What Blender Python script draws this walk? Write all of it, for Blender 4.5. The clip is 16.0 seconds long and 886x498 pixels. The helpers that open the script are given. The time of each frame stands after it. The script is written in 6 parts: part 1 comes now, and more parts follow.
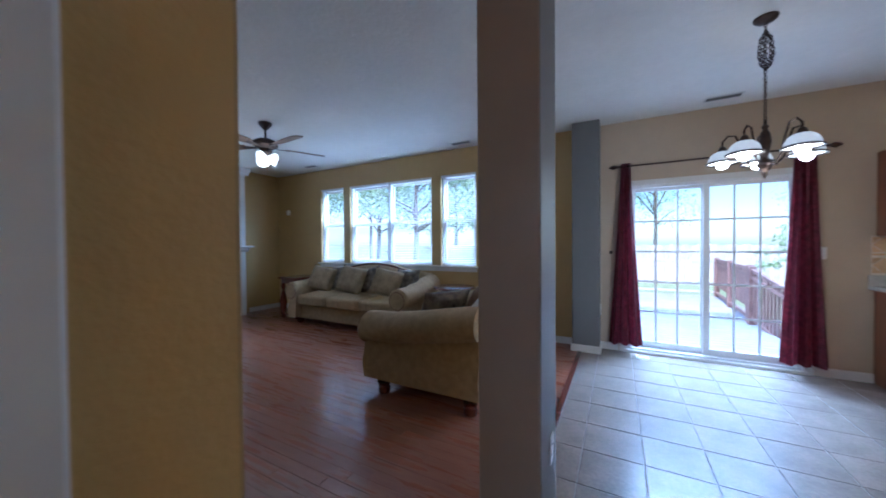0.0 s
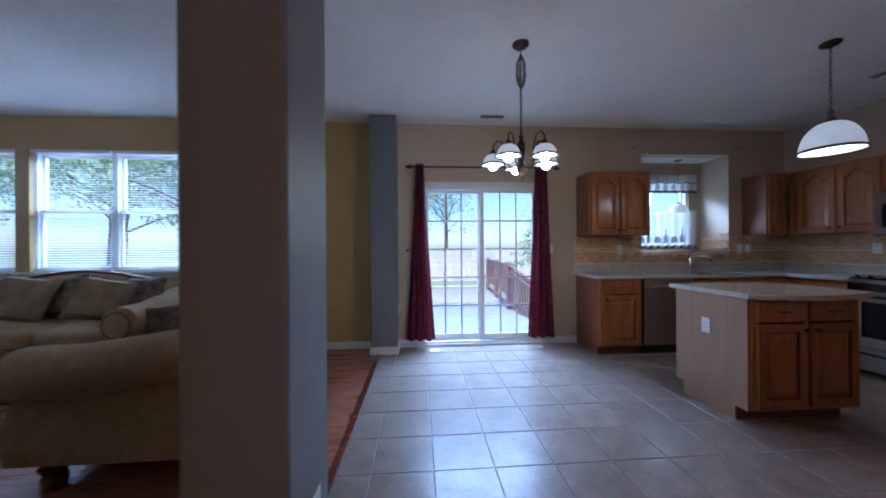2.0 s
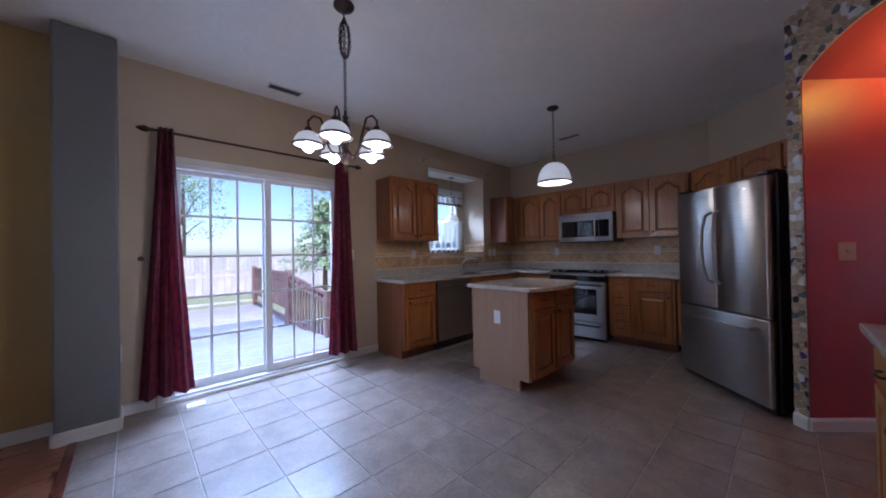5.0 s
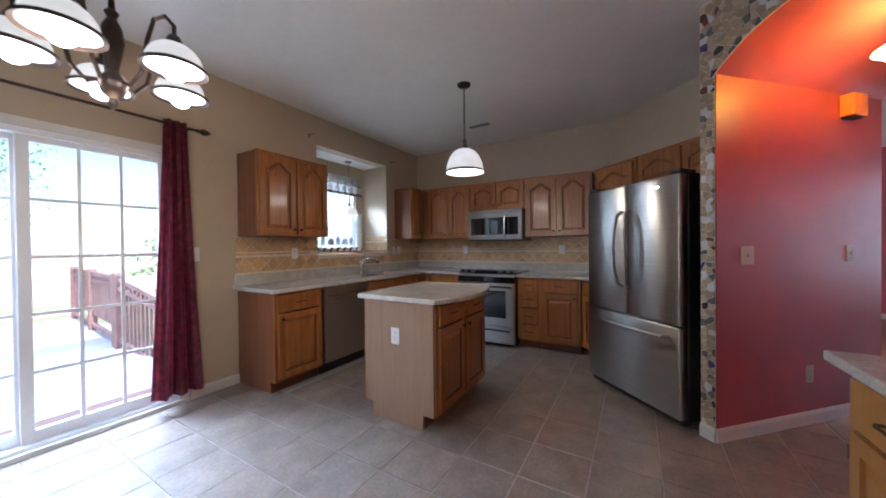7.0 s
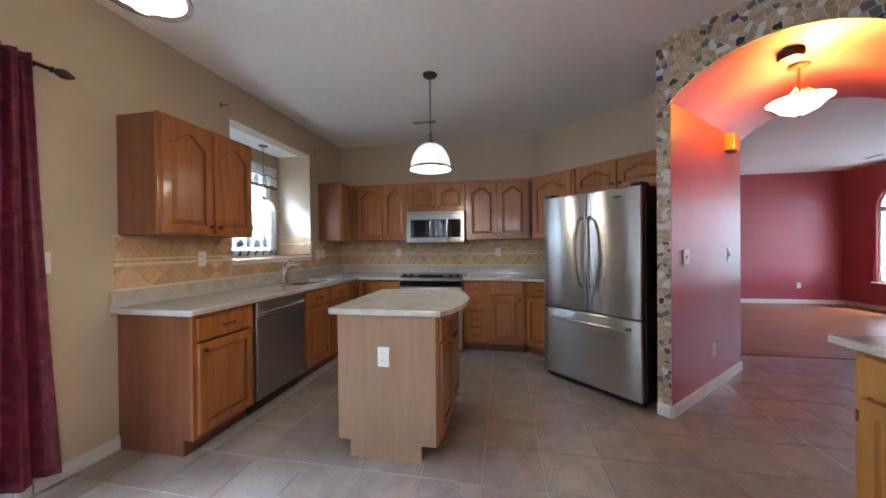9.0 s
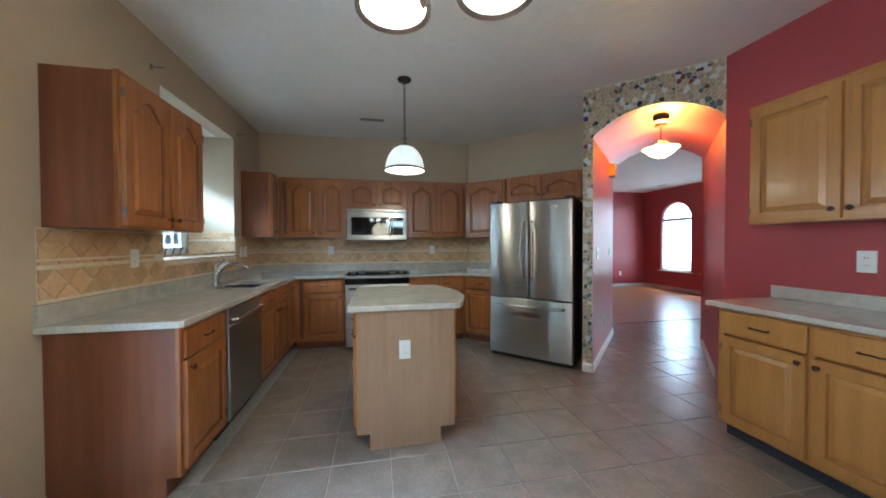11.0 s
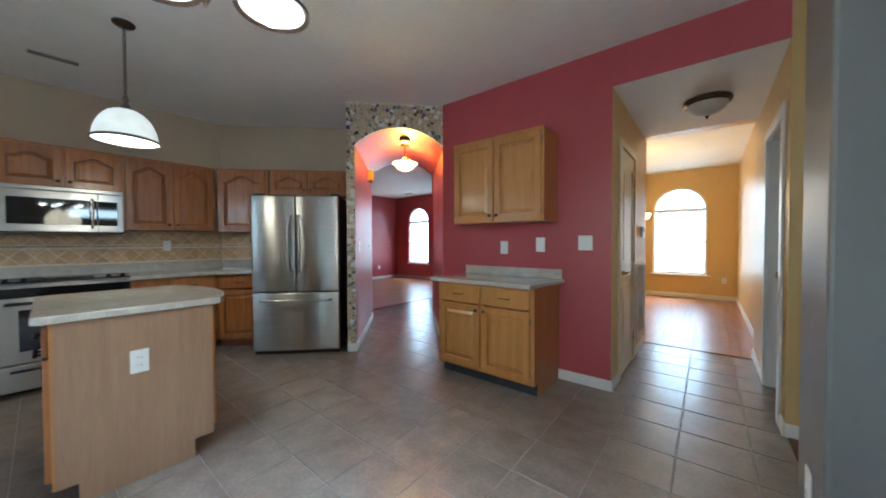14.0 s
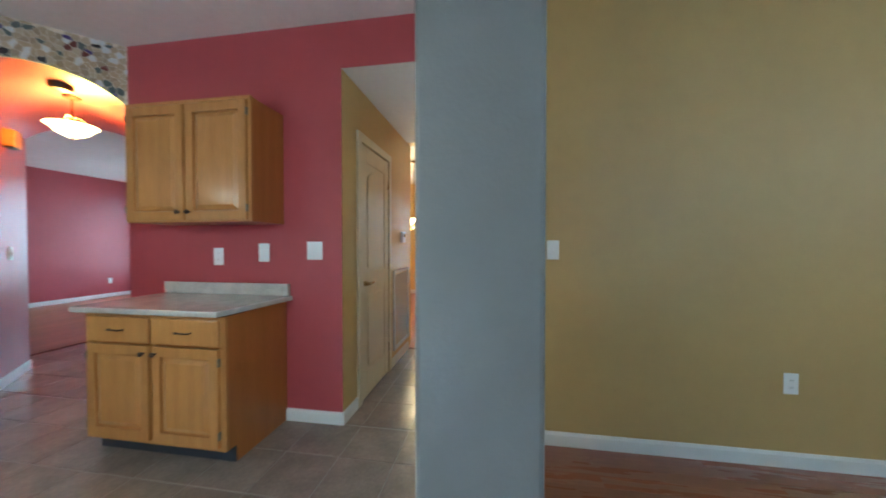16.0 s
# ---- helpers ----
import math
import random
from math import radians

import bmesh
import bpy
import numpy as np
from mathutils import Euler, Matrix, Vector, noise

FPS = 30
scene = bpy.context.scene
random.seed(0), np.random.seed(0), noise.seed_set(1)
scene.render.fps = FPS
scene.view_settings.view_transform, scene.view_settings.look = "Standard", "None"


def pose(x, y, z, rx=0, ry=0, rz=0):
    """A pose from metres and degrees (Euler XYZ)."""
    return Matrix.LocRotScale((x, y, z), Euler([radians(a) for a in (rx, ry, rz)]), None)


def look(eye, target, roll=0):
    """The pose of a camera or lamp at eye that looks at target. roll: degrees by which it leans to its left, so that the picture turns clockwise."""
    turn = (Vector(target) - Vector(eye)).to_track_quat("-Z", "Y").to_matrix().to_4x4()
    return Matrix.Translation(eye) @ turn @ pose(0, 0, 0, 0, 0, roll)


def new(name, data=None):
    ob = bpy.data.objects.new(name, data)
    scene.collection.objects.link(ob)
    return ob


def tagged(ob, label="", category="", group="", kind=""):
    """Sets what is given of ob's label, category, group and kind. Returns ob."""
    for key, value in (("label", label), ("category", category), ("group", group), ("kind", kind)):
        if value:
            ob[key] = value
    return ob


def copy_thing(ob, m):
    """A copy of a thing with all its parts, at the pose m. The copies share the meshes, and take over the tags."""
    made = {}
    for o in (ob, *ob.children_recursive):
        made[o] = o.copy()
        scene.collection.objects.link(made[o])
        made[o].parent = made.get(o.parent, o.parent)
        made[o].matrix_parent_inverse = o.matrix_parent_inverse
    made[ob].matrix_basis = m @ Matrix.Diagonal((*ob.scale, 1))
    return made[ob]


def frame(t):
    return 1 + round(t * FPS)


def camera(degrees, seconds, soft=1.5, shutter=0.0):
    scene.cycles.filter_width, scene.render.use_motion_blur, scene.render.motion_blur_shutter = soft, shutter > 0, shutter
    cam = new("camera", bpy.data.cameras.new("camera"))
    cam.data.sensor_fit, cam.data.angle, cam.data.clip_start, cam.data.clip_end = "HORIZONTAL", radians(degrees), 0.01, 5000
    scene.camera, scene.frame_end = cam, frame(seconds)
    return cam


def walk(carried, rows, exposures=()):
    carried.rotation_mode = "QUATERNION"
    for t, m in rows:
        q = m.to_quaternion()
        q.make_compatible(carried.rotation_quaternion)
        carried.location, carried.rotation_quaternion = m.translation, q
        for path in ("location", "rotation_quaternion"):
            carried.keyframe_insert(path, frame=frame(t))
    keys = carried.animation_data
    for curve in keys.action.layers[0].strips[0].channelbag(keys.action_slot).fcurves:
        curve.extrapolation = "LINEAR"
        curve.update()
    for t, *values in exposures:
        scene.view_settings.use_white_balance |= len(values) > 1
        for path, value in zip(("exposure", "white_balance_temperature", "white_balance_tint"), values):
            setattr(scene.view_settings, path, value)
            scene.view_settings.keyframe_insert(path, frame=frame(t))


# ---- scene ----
SKY, SUN, LAMP, WARM, WK = 0.15, 5.0, 0.24, 4.5, 0.68
EXPOSURES = [(0.0, 1.0, 4600, 8), (1.0, .55, 4550, 8), (2.0, .50, 4700, 13), (3.5, .50, 5050, 20), (5.0, .47, 5050, 21), (7.5, 1.5, 5600, 11),
             (8.5, 1.68, 5600, 9), (9.5, 1.8, 5600, 6), (11.0, 1.62, 5350, -3), (12.5, 1.65, 5200, -4), (14.5, 1.45, 5350, -3), (16.0, 1.88, 5050, -7)]
cam = camera(107.3, 16.0, soft=1.8, shutter=0.3)
PATH = [
    (0, (1.672, 2.195, 1.298), (0.727, 3.958, 1.271), -0.4),
    (0.5, (1.646, 2.292, 1.255), (1.018, 4.191, 1.243), -0.0),
    (1, (1.646, 2.38, 1.236), (1.295, 4.349, 1.231), -0.0),
    (1.5, (1.674, 2.471, 1.209), (1.595, 4.47, 1.214), -0.1),
    (2, (1.738, 2.644, 1.203), (1.885, 4.638, 1.203), -0.4),
    (2.5, (1.825, 2.845, 1.202), (2.188, 4.812, 1.214), -0.4),
    (3, (1.814, 2.988, 1.207), (2.413, 4.896, 1.218), -0.4),
    (3.5, (1.759, 3.088, 1.205), (2.605, 4.9, 1.213), -0.4),
    (4, (1.672, 3.142, 1.198), (2.743, 4.83, 1.213), -0.6),
    (4.5, (1.582, 3.179, 1.209), (2.825, 4.745, 1.223), -0.7),
    (5, (1.547, 3.192, 1.201), (2.93, 4.637, 1.22), -1.0),
    (7.5, (2.225, 3.703, 1.246), (4.008, 4.609, 1.223), -0.4),
    (8, (2.242, 3.912, 1.245), (4.089, 4.678, 1.227), -0.4),
    (8.5, (2.182, 4.085, 1.248), (4.1, 4.649, 1.237), -0.5),
    (11, (1.896, 5.148, 1.267), (3.856, 4.754, 1.234), -0.2),
    (11.5, (1.87, 5.297, 1.245), (3.764, 4.657, 1.215), -0.2),
    (12, (1.837, 5.42, 1.216), (3.629, 4.533, 1.188), -0.2),
    (12.5, (1.788, 5.457, 1.207), (3.464, 4.366, 1.171), -0.3),
    (13, (1.777, 5.463, 1.177), (3.303, 4.171, 1.151), -0.2),
    (13.5, (1.715, 5.391, 1.202), (3.115, 3.962, 1.161), -0.3),
    (14, (1.68, 5.288, 1.209), (2.942, 3.737, 1.168), -0.2),
    (14.5, (1.593, 5.132, 1.237), (2.686, 3.457, 1.191), -0.3),
    (15, (1.492, 4.961, 1.266), (2.341, 3.15, 1.222), -0.2),
    (15.5, (1.357, 4.784, 1.256), (1.953, 2.876, 1.221), -0.1),
    (16, (1.24, 4.501, 1.249), (1.561, 2.528, 1.216), 0.0),
]
walk(cam, [(t, look(eye, target, roll)) for t, eye, target, roll in PATH],
     exposures=EXPOSURES)

# world and sun
world = bpy.data.worlds.new("world")
scene.world = world
world.use_nodes = True
wn = world.node_tree
wn.nodes.clear()
sky = wn.nodes.new("ShaderNodeTexSky")
sky.sky_type, sky.sun_disc = "NISHITA", False
sky.sun_elevation, sky.sun_rotation = radians(60), radians(195)
bg = wn.nodes.new("ShaderNodeBackground")
bg.inputs["Strength"].default_value = SKY
wo = wn.nodes.new("ShaderNodeOutputWorld")
wn.links.new(sky.outputs[0], bg.inputs["Color"])
wn.links.new(bg.outputs[0], wo.inputs[0])
sun_data = bpy.data.lights.new("sun", "SUN")
sun_data.energy, sun_data.angle, sun_data.color = SUN, radians(0.5), (1.0, 0.95, 0.88)
sun = new("sun", sun_data)
sun.matrix_world = look((-3, -12, 20), (0, 0, 0))


# materials
def material(name, c1, c2=None, rough=0.5, metal=0.0, scale=8.0, bump=0.0, bump_scale=60.0, stretch=(1, 1, 1),
             vary=0.0, coat=0.0, fine=0.0, rough_vary=0.0, emit=None, power=0.0, island=0.0, wide=0.0, aniso=0.0):
    m = bpy.data.materials.new(name)
    m.use_nodes = True
    t = m.node_tree
    n, l = t.nodes, t.links
    b = n["Principled BSDF"]
    c2 = c2 or tuple(min(1, c * 0.8) for c in c1)
    tc = n.new("ShaderNodeTexCoord")
    mp = n.new("ShaderNodeMapping")
    mp.inputs["Scale"].default_value = stretch
    l.new(tc.outputs["Object"], mp.inputs["Vector"])
    oi = n.new("ShaderNodeObjectInfo")
    if vary:
        ad = n.new("ShaderNodeVectorMath")
        ad.operation = "ADD"
        sc = n.new("ShaderNodeVectorMath")
        sc.operation = "SCALE"
        sc.inputs[0].default_value = (17.0, 31.0, 23.0)
        l.new(oi.outputs["Random"], sc.inputs["Scale"])
        l.new(tc.outputs["Object"], ad.inputs[0])
        l.new(sc.outputs[0], ad.inputs[1])
        l.new(ad.outputs[0], mp.inputs["Vector"])
    no = n.new("ShaderNodeTexNoise")
    no.inputs["Scale"].default_value = scale
    no.inputs["Detail"].default_value = 5
    l.new(mp.outputs[0], no.inputs["Vector"])
    ramp = n.new("ShaderNodeValToRGB")
    ramp.color_ramp.elements[0].position, ramp.color_ramp.elements[1].position = 0.35 - wide, 0.65 + wide
    ramp.color_ramp.elements[0].color, ramp.color_ramp.elements[1].color = (*c1, 1), (*c2, 1)
    l.new(no.outputs["Fac"], ramp.inputs[0])
    col = ramp.outputs[0]
    if fine:
        n2 = n.new("ShaderNodeTexNoise")
        n2.inputs["Scale"].default_value = scale * 9
        n2.inputs["Detail"].default_value = 3
        l.new(mp.outputs[0], n2.inputs["Vector"])
        hs = n.new("ShaderNodeHueSaturation")
        mr = n.new("ShaderNodeMapRange")
        mr.inputs["From Min"].default_value, mr.inputs["From Max"].default_value = 0.3, 0.7
        mr.inputs["To Min"].default_value, mr.inputs["To Max"].default_value = 1 - fine, 1 + fine
        l.new(n2.outputs["Fac"], mr.inputs["Value"])
        l.new(mr.outputs[0], hs.inputs["Value"])
        l.new(col, hs.inputs["Color"])
        col = hs.outputs[0]
    if vary or island:
        hs = n.new("ShaderNodeHueSaturation")
        mr = n.new("ShaderNodeMapRange")
        k = vary or island
        mr.inputs["To Min"].default_value, mr.inputs["To Max"].default_value = 1 - k, 1 + k
        if vary:
            l.new(oi.outputs["Random"], mr.inputs["Value"])
        else:
            geo = n.new("ShaderNodeNewGeometry")
            l.new(geo.outputs["Random Per Island"], mr.inputs["Value"])
        l.new(mr.outputs[0], hs.inputs["Value"])
        l.new(col, hs.inputs["Color"])
        col = hs.outputs[0]
    l.new(col, b.inputs["Base Color"])
    b.inputs["Roughness"].default_value = rough
    b.inputs["Metallic"].default_value = metal
    if aniso:
        b.inputs["Anisotropic"].default_value = aniso
        b.inputs["Anisotropic Rotation"].default_value = 0.25
        tg = n.new("ShaderNodeTangent")
        tg.direction_type, tg.axis = "RADIAL", "Z"
        l.new(tg.outputs[0], b.inputs["Tangent"])
    if rough_vary:
        mr = n.new("ShaderNodeMapRange")
        mr.inputs["To Min"].default_value, mr.inputs["To Max"].default_value = max(0.02, rough - rough_vary), rough + rough_vary
        l.new(no.outputs["Fac"], mr.inputs["Value"])
        l.new(mr.outputs[0], b.inputs["Roughness"])
    if coat:
        b.inputs["Coat Weight"].default_value = coat
        b.inputs["Coat Roughness"].default_value = 0.12
    if bump:
        nb = n.new("ShaderNodeTexNoise")
        nb.inputs["Scale"].default_value = bump_scale
        nb.inputs["Detail"].default_value = 4
        l.new(mp.outputs[0], nb.inputs["Vector"])
        bp = n.new("ShaderNodeBump")
        bp.inputs["Strength"].default_value = bump
        bp.inputs["Distance"].default_value = 0.004
        l.new(nb.outputs["Fac"], bp.inputs["Height"])
        l.new(bp.outputs[0], b.inputs["Normal"])
    if emit:
        b.inputs["Emission Color"].default_value = (*emit, 1)
        b.inputs["Emission Strength"].default_value = power
    return m


def paint(name, c, rough=0.55):
    return material(name, c, tuple(x * 0.94 for x in c), rough, scale=1.3, bump=0.25, bump_scale=90, fine=0.02, rough_vary=0.06)


def glass_material(name, tint=(1, 1, 1), rough=0.0):
    m = bpy.data.materials.new(name)
    m.use_nodes = True
    b = m.node_tree.nodes["Principled BSDF"]
    b.inputs["Base Color"].default_value = (*tint, 1)
    b.inputs["Roughness"].default_value = rough
    b.inputs["Transmission Weight"].default_value = 1.0
    b.inputs["IOR"].default_value = 1.05
    return m


TAN = paint("tan_paint", (0.48, 0.335, 0.13), 0.42)
BEIGE = paint("beige_paint", (0.52, 0.42, 0.30))
GREY = paint("grey_paint", (0.165, 0.168, 0.170), 0.45)
TAUPE = paint("taupe_column_face", (0.25, 0.180, 0.130), 0.45)
RED = paint("red_paint", (0.40, 0.068, 0.080), 0.40)
YELLOW = paint("yellow_paint", (0.62, 0.41, 0.14), 0.4)
CEIL = material("ceiling_paint", (0.80, 0.775, 0.73), (0.76, 0.735, 0.69), 0.8, scale=2, bump=0.9, bump_scale=30, fine=0.02)
TRIM = material("white_trim", (0.72, 0.71, 0.68), (0.66, 0.65, 0.62), 0.35, scale=5)
CREAM = material("cream_door_paint", (0.72, 0.63, 0.43), (0.67, 0.585, 0.40), 0.3, scale=5)
VINYL = material("white_vinyl", (0.78, 0.78, 0.78), (0.73, 0.73, 0.74), 0.3, scale=5)
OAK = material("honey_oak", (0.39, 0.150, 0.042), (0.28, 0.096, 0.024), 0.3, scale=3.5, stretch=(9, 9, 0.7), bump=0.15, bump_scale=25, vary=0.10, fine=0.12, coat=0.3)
# veneer of cabinet sides; the shade on them is put into the darker colour
OAK_SIDE_SHADED = material("shaded_oak_veneer", (0.21, 0.070, 0.028), (0.16, 0.052, 0.020), 0.33, scale=3, stretch=(7, 7, 0.5), vary=0.04, fine=0.08, coat=0.25)
# door grooves: shade of the recess put into a darker wood colour
OAKGROOVE = material("oak_groove_shade", (0.20, 0.065, 0.022), (0.15, 0.046, 0.015), 0.35, scale=6)
MAPLEGROOVE = material("maple_groove_shade", (0.40, 0.18, 0.048), (0.34, 0.145, 0.036), 0.35, scale=6)
MAPLE = material("light_maple", (0.47, 0.225, 0.062), (0.41, 0.185, 0.048), 0.33, scale=3, stretch=(7, 7, 0.6), vary=0.06, fine=0.08, coat=0.25, bump=0.1, bump_scale=25)
MAPLE_SIDE = material("orange_veneer", (0.42, 0.155, 0.03), (0.37, 0.13, 0.024), 0.3, scale=3, stretch=(6, 6, 0.5), fine=0.06, coat=0.3)
PANEL = material("tan_laminate", (0.355, 0.222, 0.138), (0.31, 0.188, 0.115), 0.45, scale=2.5, stretch=(8, 8, 0.5), fine=0.07)
TOE = material("dark_toe_kick", (0.03, 0.035, 0.05), None, 0.6)
STONE = material("grey_stone", (0.56, 0.54, 0.50), (0.45, 0.435, 0.41), 0.14, scale=14, fine=0.14, rough_vary=0.05, coat=0.3)
STEEL = material("brushed_steel", (0.54, 0.535, 0.525), (0.46, 0.455, 0.445), 0.31, 1.0, scale=5, stretch=(0.6, 0.6, 60), bump=0.03, bump_scale=4, fine=0.05, aniso=0.9)
CHROME = material("chrome", (0.75, 0.75, 0.75), (0.7, 0.7, 0.7), 0.12, 1.0)
BLACK = material("black_enamel", (0.012, 0.012, 0.014), (0.02, 0.02, 0.022), 0.3)
BLACKGLASS = material("black_glass", (0.008, 0.008, 0.01), (0.01, 0.01, 0.012), 0.04)
BRONZE = material("dark_bronze", (0.05, 0.035, 0.03), (0.075, 0.05, 0.04), 0.4, 0.8, scale=20)
PEWTER = material("dull_pewter", (0.16, 0.14, 0.12), (0.22, 0.19, 0.16), 0.4, 0.8, scale=20)
BRASS = material("brass", (0.6, 0.42, 0.18), (0.5, 0.34, 0.14), 0.25, 1.0)
PLATE = material("white_plate", (0.83, 0.84, 0.85), (0.80, 0.81, 0.82), 0.35)
ALMOND = material("almond_plate", (0.55, 0.42, 0.30), (0.5, 0.38, 0.27), 0.4)
TILE = material("slate_tile", (0.188, 0.153, 0.130), (0.325, 0.272, 0.232), 0.27, scale=6, bump=0.5, bump_scale=9, vary=0.04, fine=0.10, wide=0.20, coat=0.12)
GROUT = material("grout", (0.32, 0.30, 0.28), (0.26, 0.24, 0.22), 0.8, scale=30)
WOOD = material("cherry_plank", (0.31, 0.125, 0.072), (0.235, 0.088, 0.050), 0.28, scale=2.5, stretch=(0.8, 9, 9), vary=0.08, fine=0.06, coat=0.35, bump=0.12, bump_scale=5, rough_vary=0.05)
WOOD_STUFF = material("cherry_planks", (0.30, 0.115, 0.045), (0.22, 0.075, 0.03), 0.34, scale=2.5, stretch=(9, 0.8, 9), island=0.14, fine=0.08, coat=0.1, bump=0.1, bump_scale=5)
DARKGAP = material("plank_gap", (0.10, 0.04, 0.024), None, 0.6)
BURGUNDY = material("burgundy_damask", (0.28, 0.045, 0.078), (0.13, 0.018, 0.036), 0.42, scale=22, bump=0.8, bump_scale=22, fine=0.25)
SOFA = material("beige_chenille", (0.41, 0.30, 0.165), (0.33, 0.24, 0.13), 0.9, scale=18, bump=0.9, bump_scale=120, fine=0.10)
SOFAP = material("pillow_beige", (0.31, 0.235, 0.14), (0.20, 0.15, 0.085), 0.85, scale=9, bump=0.6, bump_scale=70, fine=0.12)
SOFABACK = material("quilted_cream", (0.52, 0.50, 0.44), (0.45, 0.43, 0.38), 0.85, scale=16, bump=1.0, bump_scale=16, fine=0.08)
PILLOW = material("patterned_pillow", (0.24, 0.20, 0.15), (0.07, 0.06, 0.055), 0.85, scale=13, bump=0.5, bump_scale=60, fine=0.2)
PILLOW2 = material("brown_pillow", (0.27, 0.17, 0.10), (0.20, 0.12, 0.07), 0.8, scale=20, fine=0.15)
MAHOG = material("red_mahogany", (0.15, 0.035, 0.02), (0.09, 0.02, 0.012), 0.25, scale=6, stretch=(3, 3, 1), coat=0.4)
FANWOOD = material("fan_blade_wood", (0.20, 0.11, 0.06), (0.15, 0.08, 0.045), 0.4, scale=5, stretch=(1, 6, 6))
MARBLE = material("pink_marble", (0.25, 0.10, 0.085), (0.18, 0.07, 0.06), 0.15, scale=7, fine=0.15)
GLASS = glass_material("clear_glass")
SHADE = material("lit_glass_shade", (0.66, 0.68, 0.62), None, 0.3, emit=(1.0, 0.95, 0.86), power=LAMP)
FANSHADE = material("bright_tulip_glass", (0.9, 0.88, 0.82), None, 0.3, emit=(1.0, 0.94, 0.82), power=0.9)
BULB = material("lit_bulb", (1, 1, 1), None, 0.3, emit=(1.0, 0.93, 0.82), power=18)
WARMSHADE = material("warm_lit_shade", (0.9, 0.7, 0.4), None, 0.3, emit=(1.0, 0.62, 0.22), power=WARM)
OFFSHADE = material("frosted_shade", (0.62, 0.60, 0.56), None, 0.3)
VENTSLAT = material("vent_slat_grey", (0.22, 0.21, 0.20), None, 0.5, scale=9)
AMBER = material("amber_sconce", (0.85, 0.30, 0.03), (0.7, 0.22, 0.02), 0.4, scale=9)
SHEER = material("sheer_curtain", (0.88, 0.87, 0.84), (0.80, 0.79, 0.75), 0.8, scale=6)
SHEER.node_tree.nodes["Principled BSDF"].inputs["Transmission Weight"].default_value = 0.65
PRINT = material("grey_print", (0.50, 0.50, 0.52), (0.36, 0.36, 0.38), 0.8, scale=40)
PRINT.node_tree.nodes["Principled BSDF"].inputs["Transmission Weight"].default_value = 0.6
BAND = material("brown_band", (0.12, 0.07, 0.045), (0.2, 0.13, 0.08), 0.8, scale=30)
DECK = material("deck_boards", (0.29, 0.26, 0.28), (0.24, 0.22, 0.24), 0.7, scale=3, vary=0.06, fine=0.1)
DECKRED = material("red_stained_wood", (0.24, 0.13, 0.11), (0.18, 0.095, 0.08), 0.6, scale=5, vary=0.08)
FENCE = material("weathered_fence", (0.56, 0.50, 0.49), (0.48, 0.43, 0.42), 0.8, scale=4, vary=0.1)
GRASS = material("lawn", (0.24, 0.26, 0.15), (0.19, 0.21, 0.11), 0.9, scale=3, fine=0.3, bump=0.6, bump_scale=40)
LEAF = material("foliage", (0.22, 0.30, 0.15), (0.30, 0.38, 0.21), 0.6, scale=2, island=0.35)
BARK = material("bark", (0.12, 0.085, 0.06), (0.08, 0.055, 0.04), 0.9, scale=6, bump=0.6, bump_scale=30)
MOS = bpy.data.materials.new("broken_tile")
MOS_JOINED = bpy.data.materials.new("broken_tiles")


def mosaic_nodes(m, joined):
    m.use_nodes = True
    t = m.node_tree
    n, l = t.nodes, t.links
    b = n["Principled BSDF"]
    oi = n.new("ShaderNodeNewGeometry" if joined else "ShaderNodeObjectInfo")
    r = n.new("ShaderNodeValToRGB")
    r.color_ramp.interpolation = "CONSTANT"
    stops = [(0, (0.54, 0.42, 0.28)), (0.3, (0.44, 0.34, 0.23)), (0.52, (0.60, 0.49, 0.35)), (0.70, (0.78, 0.80, 0.82)),
             (0.81, (0.13, 0.16, 0.16)), (0.90, (0.19, 0.05, 0.04)), (0.94, (0.06, 0.03, 0.22)), (0.975, (0.03, 0.025, 0.03))]
    el = r.color_ramp.elements
    el[0].position, el[0].color = 0, (*stops[0][1], 1)
    el[1].position, el[1].color = stops[1][0], (*stops[1][1], 1)
    for p, c in stops[2:]:
        e = el.new(p)
        e.color = (*c, 1)
    l.new(oi.outputs["Random Per Island" if joined else "Random"], r.inputs[0])
    no = n.new("ShaderNodeTexNoise")
    no.inputs["Scale"].default_value = 30
    mx = n.new("ShaderNodeMixRGB")
    mx.blend_type = "MULTIPLY"
    mx.inputs[0].default_value = 0.35
    l.new(r.outputs[0], mx.inputs[1])
    l.new(no.outputs["Fac"], mx.inputs[2])
    l.new(mx.outputs[0], b.inputs["Base Color"])
    b.inputs["Roughness"].default_value = 0.3


mosaic_nodes(MOS, False)
mosaic_nodes(MOS_JOINED, True)
TRAV = material("travertine_tile", (0.64, 0.435, 0.24), (0.50, 0.315, 0.155), 0.4, scale=7, vary=0.13, fine=0.12, bump=0.3, bump_scale=40)
TRAVGROUT = material("travertine_grout", (0.78, 0.69, 0.56), None, 0.8, scale=30)


# geometry helpers
def box_into(bm, x0, x1, y0, y1, z0, z1, mat=0):
    v = [bm.verts.new(p) for p in ((x0, y0, z0), (x1, y0, z0), (x1, y1, z0), (x0, y1, z0), (x0, y0, z1), (x1, y0, z1), (x1, y1, z1), (x0, y1, z1))]
    fs = []
    for f in ((0, 3, 2, 1), (4, 5, 6, 7), (0, 1, 5, 4), (1, 2, 6, 5), (2, 3, 7, 6), (3, 0, 4, 7)):
        fs.append(bm.faces.new([v[i] for i in f]))
        fs[-1].material_index = mat
    return v


